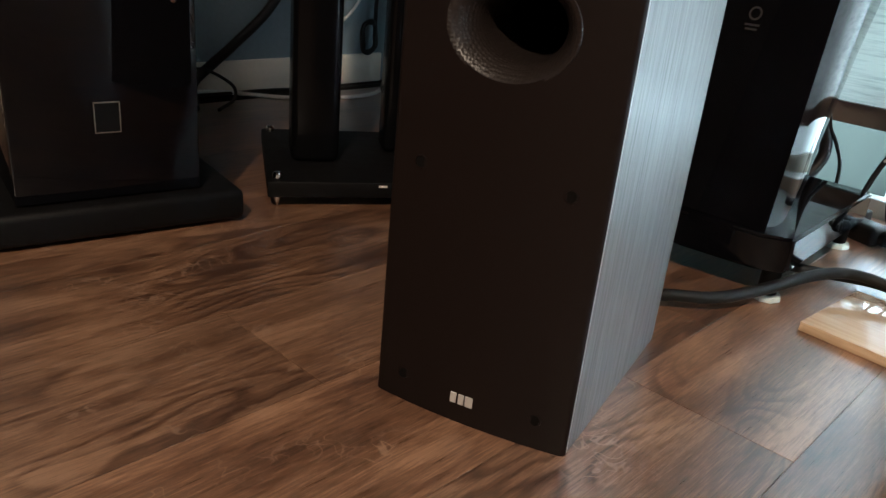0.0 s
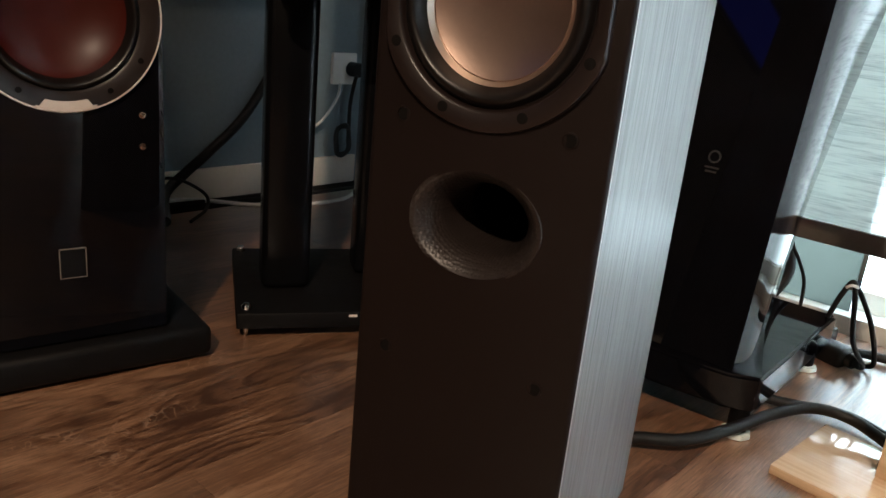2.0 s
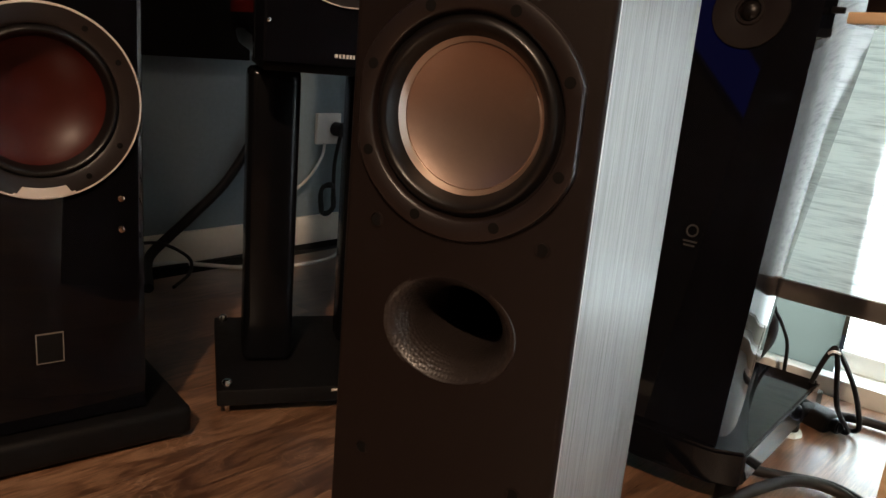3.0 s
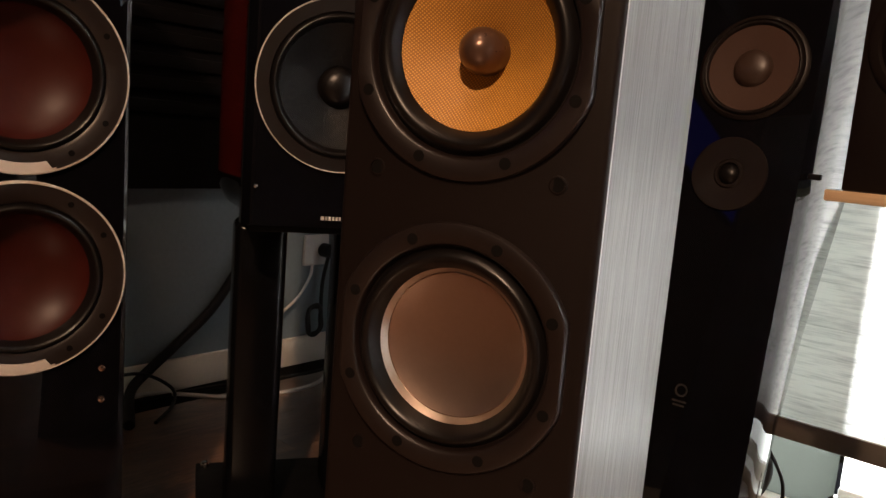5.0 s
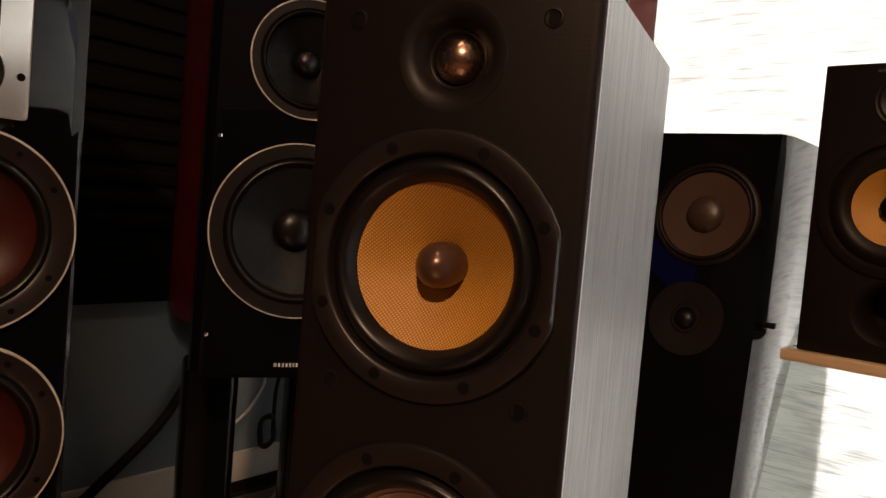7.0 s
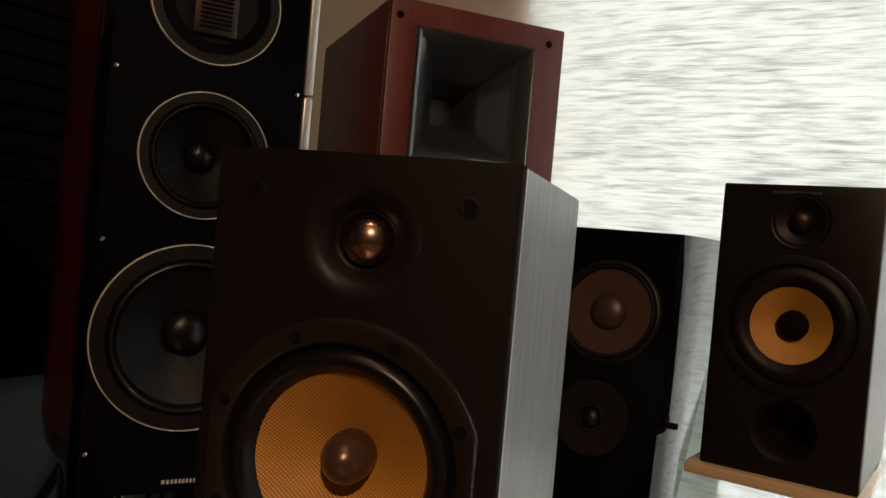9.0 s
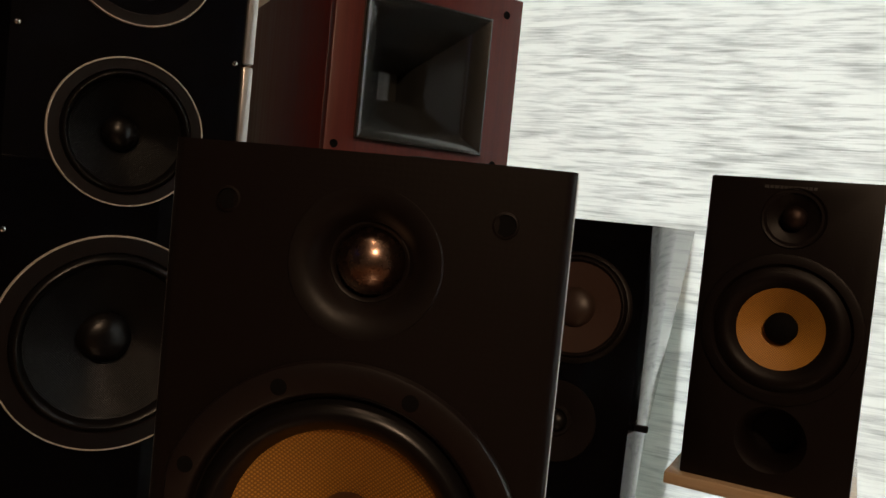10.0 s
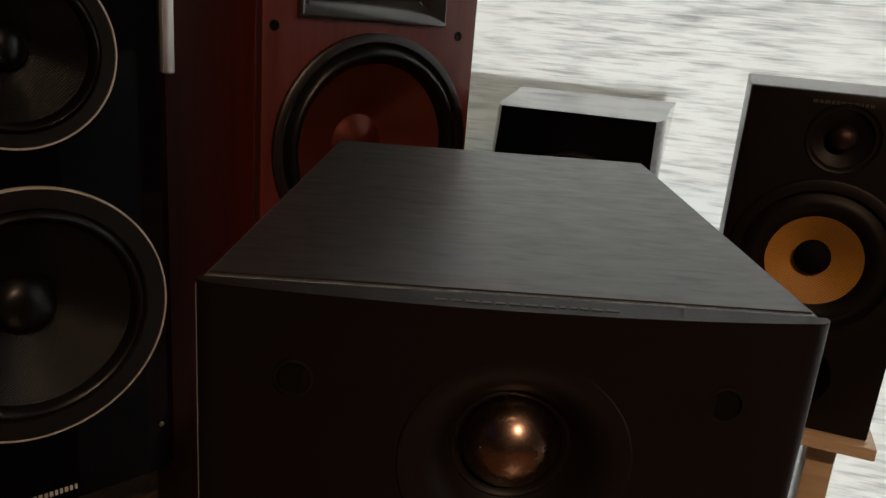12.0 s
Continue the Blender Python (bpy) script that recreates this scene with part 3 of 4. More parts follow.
# ---- the red-coned loudspeaker on a black plinth ----
def red_speaker():
    m = pose(-0.587, 0.109, 0, 0, 0, 63)
    t = thing("floorstanding_speaker", m, "glossy black floorstanding loudspeaker with red cones on a plinth", "loudspeaker")
    c, hw, top = 0.012, 0.116, 1.12
    part("plinth", box(c - 0.165, c + 0.172, -0.025, 0.40, 0.006, 0.05, 0.010, 3), SATIN, t, "matt black plinth with rounded edges")
    cab = part("cabinet", box(c - hw, c + hw, 0.012, 0.36, 0.052, top, 0.004), GLOSS, t, "glossy black cabinet")
    baf = part("baffle", box(c - hw, c + hw, 0.0, 0.0115, 0.052, top, 0.002), GLOSS, t, "glossy black front")
    for ob in (baf, cab):
        cut(ob, bore([(c, 0.4625, 0.092), (c, 0.6955, 0.092)], 0.2))
    for z in (0.4625, 0.6955):
        d = part("woofer", lathe([(0.1135, 0.001), (0.1135, -0.004), (0.1125, -0.006), (0.1105, -0.006)], c, z, 96), WHITE_RING, t, "pale metal trim ring")
        part("flange", lathe([(0.1106, -0.0055), (0.106, -0.0045), (0.092, -0.0035), (0.088, -0.001), (0.0875, 0.003)], c, z, 96), FLANGE, d)
        part("surround", lathe(arc(0.088, 0.001, 0.076, 0.002, 0.008, 8) + [(0.074, 0.006)], c, z, 96), RUBBER, d)
        part("cone", lathe([(0.0755, 0.004), (0.0725, 0.0085), (0.066, 0.015), (0.056, 0.0225), (0.044, 0.0288), (0.03, 0.0335), (0.015, 0.036), (0, 0.0368)], c, z, 96), RED_CONE, d, "dark red fibre cone")
        for lo, hi in ((252, 288),):
            bm = bmesh.new()
            n = 16
            prev = None
            for i in range(n + 1):
                a = radians(lo + (hi - lo) * i / n)
                inner = 0.0995 if 1 < i < n - 1 else 0.1085
                row = [bm.verts.new((c + r * math.cos(a), y, z + r * math.sin(a))) for r, y in ((inner, -0.004), (inner, -0.0066), (0.1115, -0.0066), (0.1115, -0.004))]
                if prev:
                    for j in range(3):
                        bm.faces.new((prev[j], prev[j + 1], row[j + 1], row[j]))
                prev = row
            part("trim_segment", bm, WHITE_RING, d, "pale arc-shaped trim")
        screws(d, c, z, 0.1, -0.0046, (30, 60, 120, 150, 210, 240, 300, 330), 0.0036)
    plate = part("tweeter_plate", box(c - 0.066, c + 0.056, -0.005, -0.0002, 0.819, 0.985, 0.004, 2), SILVER, t, "brushed silver tweeter plate")
    part("dome", lathe([(0.033, -0.0052), (0.031, -0.0075), (0.026, -0.006), (0.018, -0.0052), (0.014, -0.008), (0.008, -0.012), (0, -0.0135)], c - 0.002, 0.867, 48), RUBBER, plate, "dark dome tweeter")
    part("ribbon", box(c - 0.028, c + 0.024, -0.0062, -0.0049, 0.915, 0.965, 0.001), DEEP_BLACK, plate)
    screws(plate, c - 0.005, 0.865, 0.052, -0.005, (0, 180), 0.0045)
    for x, z in ((c + hw - 0.028, 0.345), (c + hw - 0.028, 0.305)):
        part("grille_pin", lathe([(0.004, 0.0006), (0.004, -0.002), (0.002, -0.003), (0, -0.003)], x, z, 14), DOME, t, "copper grille pin")
    # small square badge outline
    for x0, x1, z0, z1 in ((-0.005, 0.027, 0.1775, 0.179), (-0.005, 0.027, 0.139, 0.1402), (-0.005, -0.0038, 0.1402, 0.1775), (0.0258, 0.027, 0.1402, 0.1775)):
        part("badge_edge", box(x0, x1, -0.0012, 0.0005, z0, z1), RAIL, t, "", 0)
    part("badge_plate", box(-0.0038, 0.0258, -0.0008, 0.0004, 0.1402, 0.1775), SATIN, t, "", 0)
    return t


red_speaker()


# ---- big black stand-mounted loudspeaker with ringed drivers ----
def ring_speaker():
    m = pose(-0.427, 0.344, 0, 0, 0, 41.5)
    c = 0.103
    st = thing("speaker_stand", m, "black metal loudspeaker stand with chrome spikes", "speaker stand")
    part("base_plate", box(c - 0.165, c + 0.165, 0.03, 0.345, 0.018, 0.044, 0.003), SATIN, st)
    for x in (c - 0.15, c + 0.15):
        for y in (0.045, 0.325):
            spike = part("spike", lathe([(0, -0.018), (0.0012, -0.017), (0.007, 0.0), (0.0075, 0.004), (0.0045, 0.006), (0.0045, 0.026), (0.0075, 0.027), (0.0078, 0.033), (0.005, 0.0365), (0, 0.037)], 0, 0, 20), CHROME, st, "chrome spike and cap")
            spike.matrix_local = Matrix.Translation((x, y, 0.0185)) @ pose(0, 0, 0, 90, 0, 0)
    part("column", box(c - 0.124, c - 0.046, 0.13, 0.21, 0.044, 0.513, 0.012, 3), COLUMN, st, "glossy black column")
    part("column", box(c + 0.04, c + 0.085, 0.20, 0.26, 0.044, 0.513, 0.01, 3), COLUMN, st, "glossy black column")
    part("top_plate", box(c - 0.11, c + 0.11, 0.04, 0.32, 0.513, 0.525, 0.002), SATIN, st)
    part("badge_light", box(c + 0.005, c + 0.018, 0.0285, 0.0305, 0.036, 0.0395), WHITE_RING, st, "tiny pinkish badge")
    t = thing("standmount_speaker", m, "glossy black loudspeaker with pale-ringed drivers on a stand", "loudspeaker")
    hw, z0, z1 = 0.125, 0.527, 1.27
    outline = [(c - hw, 0.03), (c - hw + 0.002, 0.012), (c - hw + 0.012, 0.0), (c + hw - 0.011, 0.0), (c + hw, 0.0125), (c + hw + 0.001, 0.03)]
    side = [(hw + 0.036 * math.sin(math.pi * i / 8) - 0.05 * (i / 8) ** 2, 0.03 + 0.33 * i / 8) for i in range(1, 9)]
    outline += [(c + a, y) for a, y in side] + [(c - a, y) for a, y in side[::-1]]
    shell = bmesh.new()
    layers = []
    for z, inset in ((z0, 0.05), (z0 + 0.006, 0.026), (z0 + 0.018, 0.011), (z0 + 0.036, 0.003), (z0 + 0.06, 0.0), (z1, 0.0)):
        layers.append([shell.verts.new((x if y < 0.031 else c + (x - c) * (1 - inset / hw), y, z)) for x, y in outline])
    for lower, upper in zip(layers, layers[1:]):
        for i in range(len(outline)):
            j = (i + 1) % len(outline)
            shell.faces.new((lower[i], lower[j], upper[j], upper[i]))
    shell.faces.new(layers[0])
    shell.faces.new(layers[-1])
    cab = part("cabinet", shell, GLOSS, t, "glossy black front with dark red curved sides")
    cab.data.materials.append(ROSEWOOD)
    for poly in cab.data.polygons:
        if abs(poly.normal.x) > 0.8 and poly.center.y > 0.035 and poly.center.z > z0 + 0.07:
            poly.material_index = 1
    cut(cab, bore([(c, 0.7165, 0.098), (c, 0.9385, 0.064), (c, 1.126, 0.05)], 0.05))
    for z, r, cone in ((0.7165, 0.1145, True), (0.9385, 0.0775, True), (1.126, 0.0775, False)):
        d = part("driver", lathe([(r, 0.001), (r, -0.003), (r - 0.0005, -0.0045), (r - 0.0018, -0.0045), (r - 0.002, -0.003)], c, z, 96), WHITE_RING, t, "thin pale metal ring")
        part("flange", lathe([(r - 0.0018, -0.0034), (r * 0.84, -0.003), (r * 0.82, 0.001)], c, z, 96), DISH, d)
        if cone:
            part("surround", lathe(arc(r * 0.83, 0.0, r * 0.73, 0.001, 0.007, 8) + [(r * 0.72, 0.004)], c, z, 96), RUBBER, d)
            part("cone", lathe([(r * 0.725, 0.003), (r * 0.55, 0.015), (r * 0.35, 0.028), (r * 0.24, 0.034)], c, z, 96), FIBRE, d, "black woven cone")
            part("dust_cap", lathe([(r * 0.245, 0.034), (r * 0.22, 0.026), (r * 0.15, 0.0205), (r * 0.07, 0.0185), (0, 0.018)], c, z, 48), RUBBER, d, "black dust cap")
        else:
            part("face", lathe([(r * 0.82, 0.0), (r * 0.6, 0.004), (0, 0.005)], c, z, 96), SATIN, d)
            part("ribbon_frame", box(c - 0.027, c + 0.027, -0.003, 0.006, z - 0.042, z + 0.042, 0.004, 2), MESH_DOME, d, "dark metal ribbon frame")
            for i in range(13):
                zz = z - 0.034 + i * 0.0054
                part("slat", box(c - 0.019, c + 0.019, -0.0046, -0.0031, zz, zz + 0.003, 0.0006, 1), DEEP_BLACK, d)
    x = c - 0.02
    for wd in (0.0045, 0.003, 0.0034, 0.003, 0.003, 0.0026, 0.0026, 0.003, 0.0026, 0.0026):
        part("mark_bar", box(x, x + wd, -0.0009, 0.0003, 0.5375, 0.5425), PRINT, t, "small pale mark", 0)
        x += wd + 0.0016
    for z0, z1 in ((0.922, 1.029), (1.032, 1.262)):
        part("edge_trim", box(c + hw - 0.008, c + hw + 0.0035, -0.0015, 0.012, z0, z1, 0.002, 2), SILVER, t, "pale metal edge strip")
    for x, z in ((c - hw + 0.018, 0.579), (c + hw - 0.018, 0.579), (c - hw + 0.018, 0.83), (c - hw + 0.018, 1.03), (c + hw - 0.018, 1.03)):
        part("grille_pin", lathe([(0.0028, 0.0006), (0.0028, -0.002), (0.0015, -0.003), (0, -0.003)], x, z, 12), CHROME, t)
    return t


ring_speaker()


# ---- cherry horn loudspeakers ----
def horn_speaker(m, label):
    t = thing("horn_speaker", m, label, "loudspeaker")
    c, hw, top = 0.1245, 0.1465, 1.213
    cab = part("cabinet", box(c - hw, c + hw, 0.018, 0.41, 0.05, top, 0.0025), CHERRY, t, "cherry veneer cabinet")
    baf = part("baffle", box(c - hw, c + hw, 0.0, 0.0175, 0.05, top, 0.002), CHERRY, t, "cherry veneer front")
    for ob in (baf, cab):
        hole = bore([(c + 0.002, 0.828, 0.112)], 0.16)
        box(0.022, 0.215, -0.05, 0.16, 0.979, 1.172, bm=hole)
        cut(ob, hole)
    part("plinth", box(c - hw - 0.01, c + hw + 0.01, -0.01, 0.42, 0.0, 0.05, 0.004), SATIN, t, "black plinth")
    # square horn: a frame, then walls falling in to a dark throat
    bm = bmesh.new()
    rings = []
    cx, cz = 0.1185, 1.0755
    for half, y in ((0.1, 0.001), (0.1, -0.005), (0.0985, -0.007), (0.0965, -0.0075), (0.0945, -0.0065), (0.076, 0.0115), (0.0715, 0.018), (0.067, 0.028), (0.045, 0.06), (0.028, 0.098), (0.022, 0.14)):
        rings.append([bm.verts.new((cx + sx * half, y, cz + sz * half)) for sx, sz in ((-1, -1), (1, -1), (1, 1), (-1, 1))])
    for a, b in zip(rings, rings[1:]):
        for i in range(4):
            bm.faces.new((a[i], a[(i + 1) % 4], b[(i + 1) % 4], b[i]))
    bm.faces.new(rings[-1])
    part("horn", bm, HORN, t, "square charcoal horn", 25)
    wz = 0.828
    d = part("woofer", lathe([(0.136, 0.001), (0.136, -0.006), (0.133, -0.008), (0.126, -0.008), (0.122, -0.003)], c + 0.002, wz, 96), FLANGE, t, "wide black ring")
    part("surround", lathe([(0.1225, -0.003)] + arc(0.122, -0.003, 0.102, 0.0, 0.011, 8) + [(0.1, 0.004)], c + 0.002, wz, 96), RUBBER, d)
    part("cone", lathe([(0.1015, 0.002), (0.07, 0.02), (0.035, 0.042), (0.032, 0.041), (0.018, 0.033), (0, 0.030)], c + 0.002, wz, 96), COPPER_CONE, d, "copper-red cone")
    for x in (-0.008, 0.2435):
        for z in (0.9655, 1.187):
            # solid dot whose near black stands for the shade inside a socket
            part("grille_socket", lathe([(0.006, 0.0004), (0.0055, -0.0008), (0.0035, -0.0008), (0.003, -0.0005), (0, -0.0004)], x, z, 16), DEEP_BLACK, t)
    return t


horn_speaker(pose(-0.190, 0.662, 0, 0, 0, 36), "cherry horn loudspeaker with copper-red woofer standing near the blind")


# ---- raked glossy loudspeaker ----
def raked_speaker():
    m = pose(0.227, 0.638, 0, 0, 0, -16.4)
    t = thing("raked_speaker", m, "tall glossy black loudspeaker with a raked front on a plinth", "loudspeaker")
    rake = 0.2
    fwd = lambda z: -rake * (0.9 - z)
    c, top = -0.088, 0.897

    def raked_block(z0, z1, hw0, hw1, back0, back1, chamfer, off=0.0):
        bm = bmesh.new()
        rings = []
        for i in range(9):
            s = i / 8
            z = z0 + (z1 - z0) * s
            hw = hw0 + (hw1 - hw0) * s
            y0, y1 = fwd(z) + off, back0 + (back1 - back0) * s
            tap = 0.085 + (-0.016 - 0.085) * s
            pts = [(c - hw, y0 + chamfer), (c - hw + chamfer * 0.14, y0 + chamfer * 0.5), (c - hw + chamfer * 0.31, y0), (c + hw - chamfer * 0.31, y0), (c + hw - chamfer * 0.14, y0 + chamfer * 0.5), (c + hw, y0 + chamfer), (c + hw - tap * 0.35, (y0 + y1) / 2), (c + hw - tap, y1), (c - hw + tap, y1), (c - hw + tap * 0.35, (y0 + y1) / 2)]
            rings.append([bm.verts.new((x, y, z)) for x, y in pts])
        n = len(rings[0])
        for a, b in zip(rings, rings[1:]):
            for i in range(n):
                bm.faces.new((a[i], a[(i + 1) % n], b[(i + 1) % n], b[i]))
        bm.faces.new(rings[0])
        bm.faces.new(rings[-1])
        return bm
    cab = part("cabinet", raked_block(0.095, top, 0.109, 0.096, 0.17, 0.28, 0.03), GLOSS, t, "glossy black raked cabinet")
    part("plinth", prism([(c - 0.135, -0.15), (c - 0.1, -0.172), (c + 0.0, -0.182), (c + 0.1, -0.172), (c + 0.136, -0.15), (c + 0.128, 0.2), (c - 0.128, 0.2)], 0.045, 0.094, 0.004), GLOSS, t, "glossy black plinth")
    part("grille_tab", box(c + 0.096, c + 0.112, fwd(0.65) + 0.012, fwd(0.65) + 0.02, 0.646, 0.654, 0.0015), SATIN, t, "small black tab")
    for x, y in ((c + 0.115, -0.14), (c - 0.115, -0.14), (c + 0.105, 0.17), (c - 0.105, 0.17)):
        leg = part("foot", cylinder((x, y, 0.008), (x, y, 0.046), 0.013, 20, 0.002), SATIN, t, "black metal foot")
        part("pad", cylinder((x, y, 0.0), (x, y, 0.0085), 0.02, 8, 0.0015), ACRYLIC, leg, "clear pad")
    tilt = pose(0, 0, 0, -math.degrees(math.atan(rake)), 0, 0)

    def on_front(ob, u, z):
        ob.matrix_local = Matrix.Translation((u, fwd(z), z)) @ tilt
        return ob
    r = 0.0715
    d = on_front(part("woofer", lathe([(r, 0.002), (r, -0.002), (r - 0.002, -0.004), (r * 0.93, -0.005), (r * 0.9, -0.003)], 0, 0, 96), DISH, t, "black flange"), -0.083, 0.785)
    part("surround", lathe(arc(r * 0.9, -0.003, r * 0.81, -0.003, 0.004, 8), 0, 0, 96), DISH, d)
    part("cone", lathe([(r * 0.815, -0.0028), (r * 0.6, -0.0016), (r * 0.4, -0.0006), (r * 0.3, -0.0001)], 0, 0, 96), BROWN_CONE, d, "brown paper cone")
    part("dust_cap", lathe([(r * 0.36, -0.0006), (r * 0.33, -0.005), (r * 0.24, -0.0095), (r * 0.1, -0.012), (0, -0.0124)], 0, 0, 48), BROWN_CAP, d, "dark dust cap")
    r = 0.05
    d = on_front(part("tweeter", lathe([(r, 0.002), (r, -0.002), (r - 0.001, -0.003), (r * 0.6, -0.0025), (r * 0.4, -0.0015), (r * 0.36, -0.0035), (r * 0.3, -0.0035), (r * 0.27, -0.001)], 0, 0, 64), DISH, t, "matt black tweeter plate"), -0.086, 0.644)
    part("dome", lathe([(r * 0.27, -0.0008), (r * 0.22, -0.005), (r * 0.1, -0.008), (0, -0.0085)], 0, 0, 32), RUBBER, d)
    # round emblem with two lines of unreadable writing
    b = on_front(part("badge", lathe([(0.0088, 0.0003), (0.0088, -0.0008), (0.0062, -0.0008), (0.0062, 0.0003)], 0, 0, 32), CHROME, t, "chrome round emblem"), -0.089, 0.355)
    for k, zz in ((0.02, -0.016), (0.016, -0.0215)):
        part("mark_bar", box(-k / 2, k / 2, -0.0008, 0.0002, zz, zz + 0.0026), CHROME, b, "small silver mark", 0)
    return t


raked_speaker()


# ---- small bookshelf loudspeaker on a wooden stand ----
def small_speaker():
    m = pose(0.257, 0.482, 0.64, 0, 0, -21.5)
    w, h, d = 0.16, 0.3145, 0.234
    t = thing("bookshelf_speaker", m, "small black bookshelf loudspeaker with yellow cone on a wooden stand", "loudspeaker")
    cab = part("cabinet", box(0, w, 0.0125, d, 0, h, 0.001, 1), ASH, t, "black ash vinyl cabinet")
    baf = part("baffle", box(0, w, 0.0, 0.0115, 0, h, 0.002), BAFFLE, t, "black front baffle")
    c, kz = w / 2 + 0.001, 0.164
    for ob in (baf, cab):
        cut(ob, bore([(c, kz, 0.064), (c + 0.001, 0.276, 0.025), (c + 0.003, 0.052, 0.034)], 0.1))
    dr = part("midrange_driver", lathe([(0.076, 0.0004), (0.0755, -0.002), (0.073, -0.003), (0.066, -0.003), (0.063, 0.001)], c, kz, 80), BAFFLE, t)
    part("surround", lathe(arc(0.0635, 0.001, 0.0413, 0.0032, 0.0055, 8), c, kz, 80), BAFFLE, dr)
    part("cone", lathe([(0.0415, 0.003), (0.03, 0.0105), (0.0155, 0.019)], c, kz, 80), KEVLAR, dr, "yellow woven cone")
    # cap blackened with the recess shade so that it looks like a dark hole
    part("dust_cap", lathe([(0.016, 0.019), (0.0155, 0.012), (0.012, 0.0085), (0.006, 0.007), (0, 0.0066)], c, kz, 40), DEEP_BLACK, dr)
    tw = part("tweeter", lathe([(0.031, 0.0005), (0.030, -0.0012), (0.0285, -0.0004), (0.02, 0.004), (0.0125, 0.007)], c + 0.001, 0.276, 48), BAFFLE, t)
    part("dome", lathe([(0.0125, 0.0068), (0.0115, 0.001), (0.008, -0.0025), (0.004, -0.0042), (0, -0.0045)], c + 0.001, 0.276, 32), MESH_DOME, tw, "dark mesh-covered dome")
    part("bass_port", lathe([(0.036, 0.0004), (0.0345, 0.0002), (0.03, 0.004), (0.024, 0.016), (0.021, 0.05), (0, 0.0502)], c + 0.003, 0.052, 48), BAFFLE, t)
    x = 0.052
    for wd in (0.004, 0.003, 0.004, 0.0026, 0.003, 0.0034, 0.004, 0.004, 0.002, 0.003, 0.003):
        part("mark_bar", box(x, x + wd, -0.0007, 0.0003, 0.3045, 0.3075), MARK, t, "small dark grey mark", 0)
        x += wd + 0.0012
    st = thing("speaker_stand", pose(0.257, 0.482, 0, 0, 0, -21.5), "light wooden loudspeaker stand with board base", "speaker stand")
    part("top_board", box(-0.013, 0.168, -0.012, 0.225, 0.627, 0.6398, 0.0015), PINE, st, "pale wooden top board")
    part("post", box(0.118, 0.145, 0.03, 0.112, 0.013, 0.627, 0.002), PINE, st, "pale wooden post")
    part("base_board", box(0.026, 0.19, -0.056, 0.115, 0.0, 0.013, 0.0015), PINE, st, "pale wooden base board")
    return t


small_speaker()


# ---- wall things and cables ----
NX = NAVY_X
so = thing("wall_socket", ROOM_M @ pose(NX, 1.0, 0.315), "white wall socket with a black plug", "socket")
part("plate", box(0, 0.012, -0.043, 0.043, -0.043, 0.043, 0.004), WHITE_PLASTIC, so)
part("plug", cylinder((0.012, 0.02, 0.0), (0.05, 0.02, 0.0), 0.02, 20, 0.003), CABLE, so, "black plug")
fo = thing("acoustic_panel", ROOM_M @ pose(NX, 0, 0), "black ribbed acoustic panel on a navy wall", "acoustic panel")
part("backing", box(0.001, 0.03, 0.1, 0.72, 0.49, 1.9), FOAM, fo)
for i in range(24):
    part("rib", box(0.03, 0.042, 0.1, 0.72, 0.66 + i * 0.05, 0.69 + i * 0.05, 0.005, 2), FOAM, fo)


def room_cable(name, pts, r, mat, label, turned=True):
    pts = [ROOM_M @ Vector(p) if turned else Vector(p) for p in pts]
    return single(name, tube(pts, r), mat, Matrix(), label, "cable", "loose cables")


room_cable("power_cable", ((NX + 0.2, 0.36, 0.012), (NX + 0.07, 0.43, 0.035), (NX + 0.035, 0.5, 0.07), (NX + 0.03, 0.565, 0.115), (NX + 0.03, 0.665, 0.2), (NX + 0.03, 0.755, 0.335), (NX + 0.03, 0.79, 0.46)), 0.012, CABLE, "thick black cable drooping along a navy wall")
room_cable("mains_cable", ((NX + 0.012, 0.985, 0.275), (NX + 0.016, 0.975, 0.24), (NX + 0.02, 0.93, 0.185), (NX + 0.02, 0.86, 0.135), (NX + 0.03, 0.8, 0.08), (NX + 0.05, 0.76, 0.02), (NX + 0.08, 0.7, 0.0045)), 0.004, WHITE_PLASTIC, "white mains cable hanging from a socket")
room_cable("floor_cable", ((NX + 0.03, 0.35, 0.005), (NX + 0.035, 0.5, 0.005), (NX + 0.15, 0.62, 0.005), (NX + 0.2, 0.72, 0.005), (NX + 0.2, 0.86, 0.005), (NX + 0.12, 0.98, 0.005)), 0.005, WHITE_PLASTIC, "white cable lying along the skirting")
room_cable("floor_cable", ((NX + 0.05, 0.35, 0.004), (NX + 0.06, 0.52, 0.004), (NX + 0.09, 0.64, 0.01), (NX + 0.1, 0.78, 0.004), (NX + 0.14, 0.9, 0.012), (NX + 0.1, 1.02, 0.004)), 0.004, CABLE, "thin black cable lying along the skirting")
room_cable("floor_cable", ((NX + 0.02, 0.4, 0.06), (NX + 0.05, 0.47, 0.062), (NX + 0.09, 0.52, 0.03), (NX + 0.13, 0.5, 0.006), (NX + 0.2, 0.42, 0.004)), 0.004, CABLE, "thin black cable looping on the floor")
room_cable("speaker_cable", ((NX + 0.12, 1.03, 0.01), (NX + 0.17, 0.96, 0.05), (NX + 0.24, 0.86, 0.03), (NX + 0.32, 0.84, 0.006), (NX + 0.4, 0.86, 0.005)), 0.005, CABLE, "black loudspeaker cable bending onto the floor")
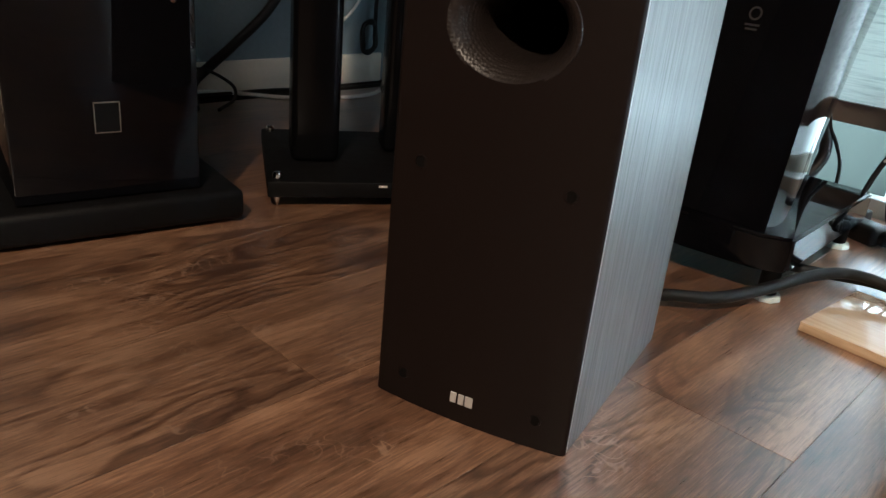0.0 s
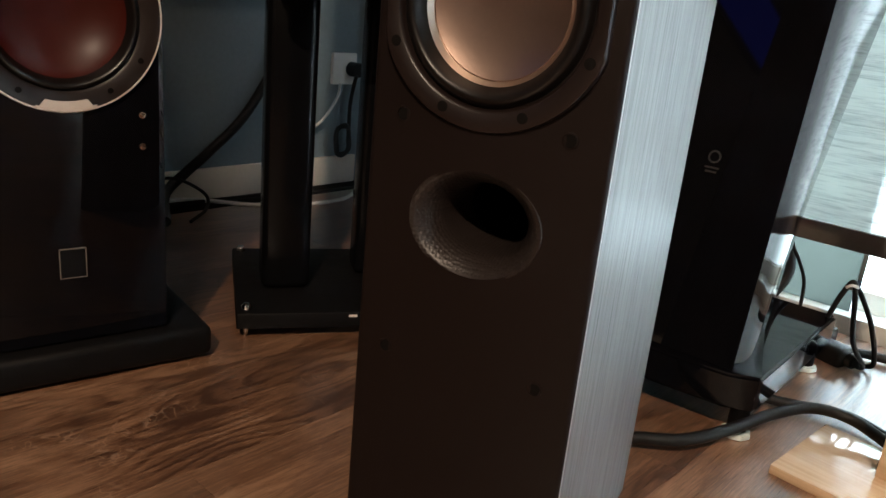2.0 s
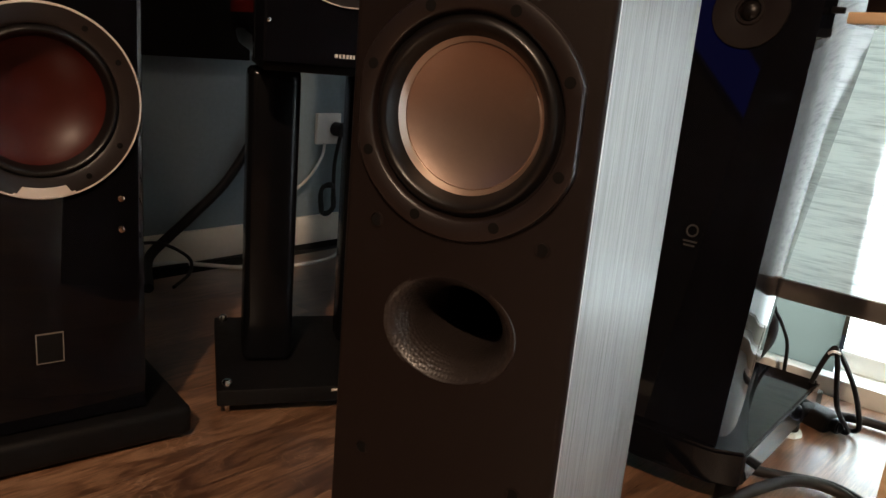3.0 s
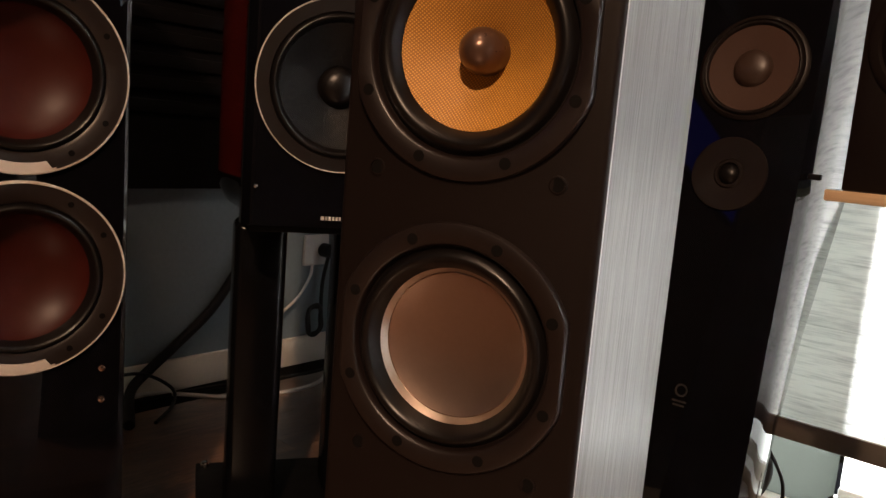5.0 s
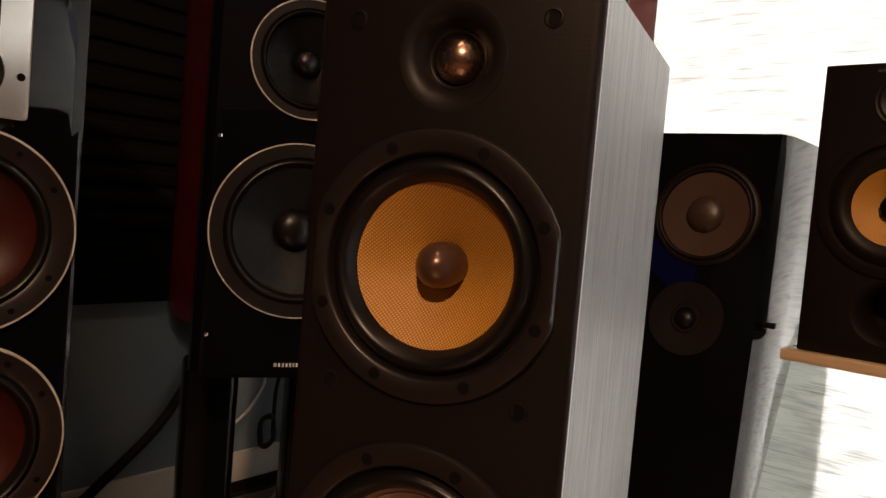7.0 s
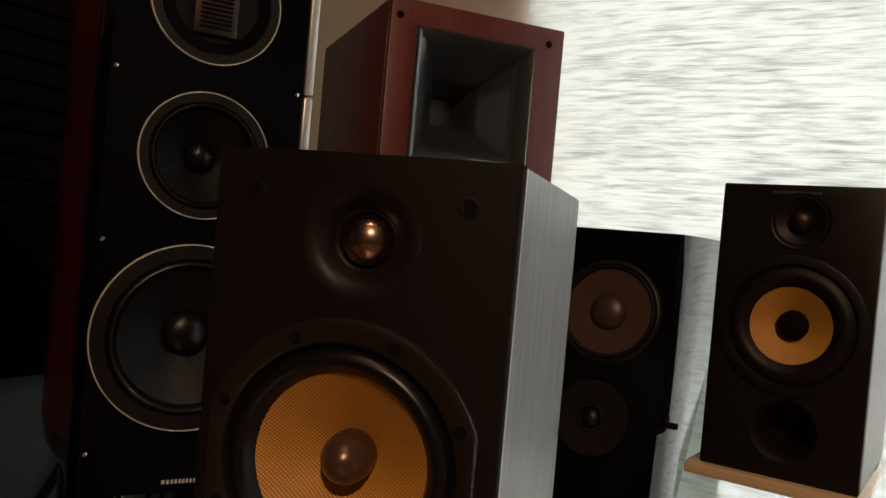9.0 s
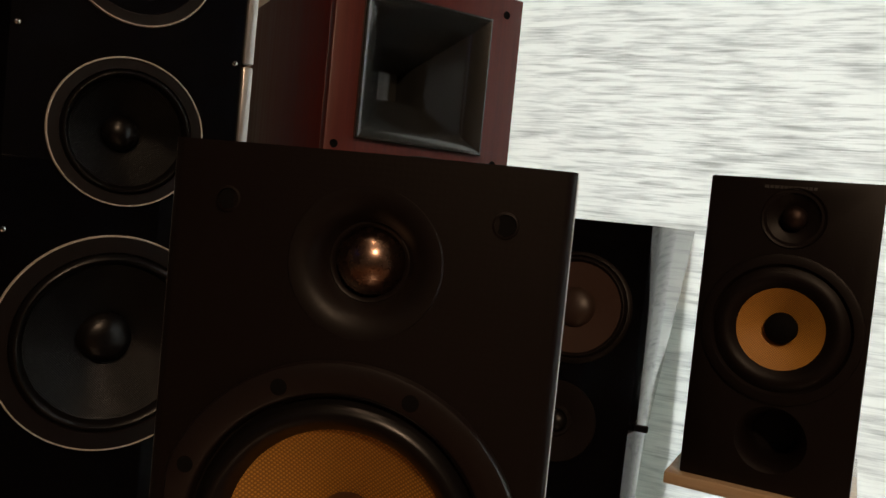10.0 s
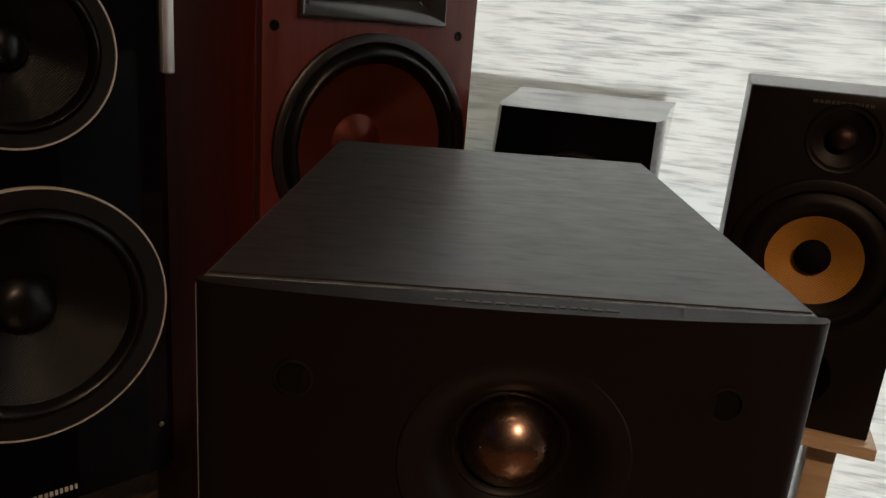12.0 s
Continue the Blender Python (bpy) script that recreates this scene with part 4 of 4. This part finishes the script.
room_cable("speaker_cable", ((NX + 0.1, 1.05, 0.012), (NX + 0.15, 1.0, 0.045), (NX + 0.2, 0.94, 0.02), (NX + 0.28, 0.95, 0.005)), 0.004, RED_CONE, "dark red loudspeaker cable on the floor")
coil = [(NX + 0.03 + 0.004 * (i % 3), 0.985 + (0.026 + 0.003 * math.sin(i)) * math.cos(i * 0.7), 0.12 + (0.042 + 0.004 * math.cos(i * 1.3)) * math.sin(i * 0.7)) for i in range(30)]
room_cable("coiled_cable", [(NX + 0.04, 1.02, 0.31), (NX + 0.03, 1.01, 0.22)] + coil, 0.0055, CABLE, "black cable coiled up below a socket")

# ---- cables and plugs by the window ----
room_cable("power_cable", ((0.02, 0.31, 0.05), (0.07, 0.35, 0.022), (0.112, 0.374, 0.021), (0.16, 0.4, 0.022), (0.21, 0.46, 0.026), (0.255, 0.52, 0.034), (0.3, 0.562, 0.038), (0.35, 0.572, 0.033), (0.4, 0.535, 0.026), (0.46, 0.47, 0.018), (0.6, 0.42, 0.012)), 0.008, CABLE, "thick black cable snaking over the floor", False)
room_cable("power_cable", ((0.16, 0.62, 0.02), (0.24, 0.61, 0.014), (0.28, 0.616, 0.0125), (0.351, 0.625, 0.0125), (0.41, 0.582, 0.0125), (0.5, 0.52, 0.012), (0.66, 0.5, 0.012)), 0.0075, CABLE, "black cable lying behind a wooden stand", False)
room_cable("power_cable", ((0.25, 0.84, 0.02), (0.3, 0.86, 0.012), (0.367, 0.9, 0.011), (0.435, 0.9, 0.011), (0.56, 0.86, 0.011), (0.75, 0.8, 0.011)), 0.008, CABLE, "black cable lying by the window", False)
room_cable("thin_cable", ((0.3, 0.83, 0.03), (0.305, 0.805, 0.08), (0.316, 0.8, 0.13), (0.329, 0.8, 0.16), (0.337, 0.802, 0.14), (0.352, 0.815, 0.06), (0.378, 0.838, 0.012), (0.36, 0.85, 0.008)), 0.0042, CABLE, "thin black cable standing in a loop", False)
room_cable("thin_cable", ((0.329, 0.806, 0.158), (0.345, 0.815, 0.14), (0.372, 0.83, 0.09), (0.392, 0.85, 0.03), (0.388, 0.856, 0.008), (0.34, 0.87, 0.006)), 0.0042, CABLE, "thin black cable standing in a loop", False)
single("cable_tie", tube([(0.322, 0.797, 0.15), (0.328, 0.793, 0.156), (0.337, 0.799, 0.153), (0.336, 0.809, 0.148), (0.326, 0.807, 0.146), (0.322, 0.797, 0.15)], 0.0025, 6), WHITE_PLASTIC, Matrix(), "pale tie round a cable loop", "cable tie")
room_cable("power_cable", ((0.2, 0.9, 0.42), (0.214, 0.95, 0.27), (0.222, 0.97, 0.18), (0.238, 0.975, 0.11), (0.215, 0.955, 0.06), (0.17, 0.93, 0.012), (0.1, 0.9, 0.011)), 0.011, CABLE, "thick ribbed black cable hanging behind a loudspeaker", False)
room_cable("thin_cable", ((0.225, 0.965, 0.2), (0.235, 0.967, 0.16), (0.252, 0.975, 0.13), (0.268, 0.985, 0.09), (0.272, 0.985, 0.035)), 0.0035, CABLE, "thin black lead to a plug", False)
room_cable("thin_cable", ((0.15, 0.85, 0.006), (0.2, 0.83, 0.005), (0.24, 0.845, 0.005), (0.27, 0.9, 0.01), (0.28, 0.96, 0.02)), 0.0042, CABLE, "thin black lead on the floor", False)


def plug_block(m, label):
    t = thing("power_plug", m, label, "plug")
    part("body", box(-0.035, 0.03, -0.02, 0.02, 0.0, 0.034, 0.008, 3), CABLE, t)
    part("collar", cylinder((0.03, 0, 0.017), (0.045, 0, 0.017), 0.013, 16, 0.003), RUBBER, t)
    for y in (-0.008, 0.008):
        part("pin", cylinder((-0.05, y, 0.017), (-0.035, y, 0.017), 0.003, 10), CHROME, t, "metal pin")
    return t


plug_block(pose(0.285, 0.975, 0.0, 0, 0, 20), "black mains plug lying by the window")
plug_block(pose(0.33, 0.86, 0.0, 0, 0, -35), "black mains plug lying on the floor")
strip = thing("power_strip", pose(0.29, 0.905, 0.0, 0, 0, 62), "black power strip lying on the floor", "power strip")
part("body", box(-0.07, 0.07, -0.022, 0.022, 0.0, 0.03, 0.005, 2), CABLE, strip)
for x in (-0.04, 0.0, 0.04):
    part("outlet", lathe([(0.015, 0.0), (0.0155, -0.001), (0.017, -0.001), (0.0175, 0.0)], 0, 0, 20), RUBBER, strip).matrix_local = Matrix.Translation((x, 0, 0.0302)) @ pose(0, 0, 0, -90, 0, 0)

# ---- black rounded base at the edge of the view ----
fb = thing("footrest", pose(0.392, 0.30, 0, 0, 0, -16), "low black footrest with rounded padded corners", "footrest")
part("pad", box(0.0, 0.3, -0.16, 0.045, 0.012, 0.085, 0.026, 4), RUBBER, fb, "black rounded pad")
for x in (0.035, 0.265):
    for y in (-0.13, 0.015):
        part("foot", cylinder((x, y, 0), (x, y, 0.014), 0.012, 16, 0.002), CABLE, fb)

# ---- a lit screen across the room ----
sc = thing("wall_screen", ROOM_M @ pose(NAVY_X, -2.3, 1.86), "wall screen glowing blue in a black frame", "screen")
part("bezel", box(0.001, 0.04, -0.62, 0.62, -0.17, 0.17, 0.006), SATIN, sc)
part("display", box(0.0402, 0.042, -0.6, 0.6, -0.15, 0.15), SCREEN, sc, "blue lit display", 0)


# ---- floor planks ----
PLANK_W, PLANK_L = 0.181, 1.22
plank_meshes = {}


def plank(x, y0, y1):
    size = round(y1 - y0, 4)
    if size not in plank_meshes:
        plank_meshes[size] = finish("plank", box(-PLANK_W / 2 + 0.0002, PLANK_W / 2 - 0.0002, 0.0002, size - 0.0002, -0.0092, 0.0, 0.00015, 1), WOOD, 0)
    ob = new("plank", plank_meshes[size])
    ob.parent = floor
    ob.matrix_local = pose(x, y0, 0)


first = -0.312 + PLANK_W / 2
for i in range(-5, 18):
    x = first + i * PLANK_W
    start = {0: -0.06, 2: 0.2}.get(i, -0.06 + (i * 0.37) % 1.0 * PLANK_L)
    for j in range(-6, 3):
        y0, y1 = max(start + j * PLANK_L, BACK_Y), min(start + (j + 1) * PLANK_L, WINDOW_Y - 0.04)
        if y1 - y0 > 0.02:
            plank(x, y0, y1)
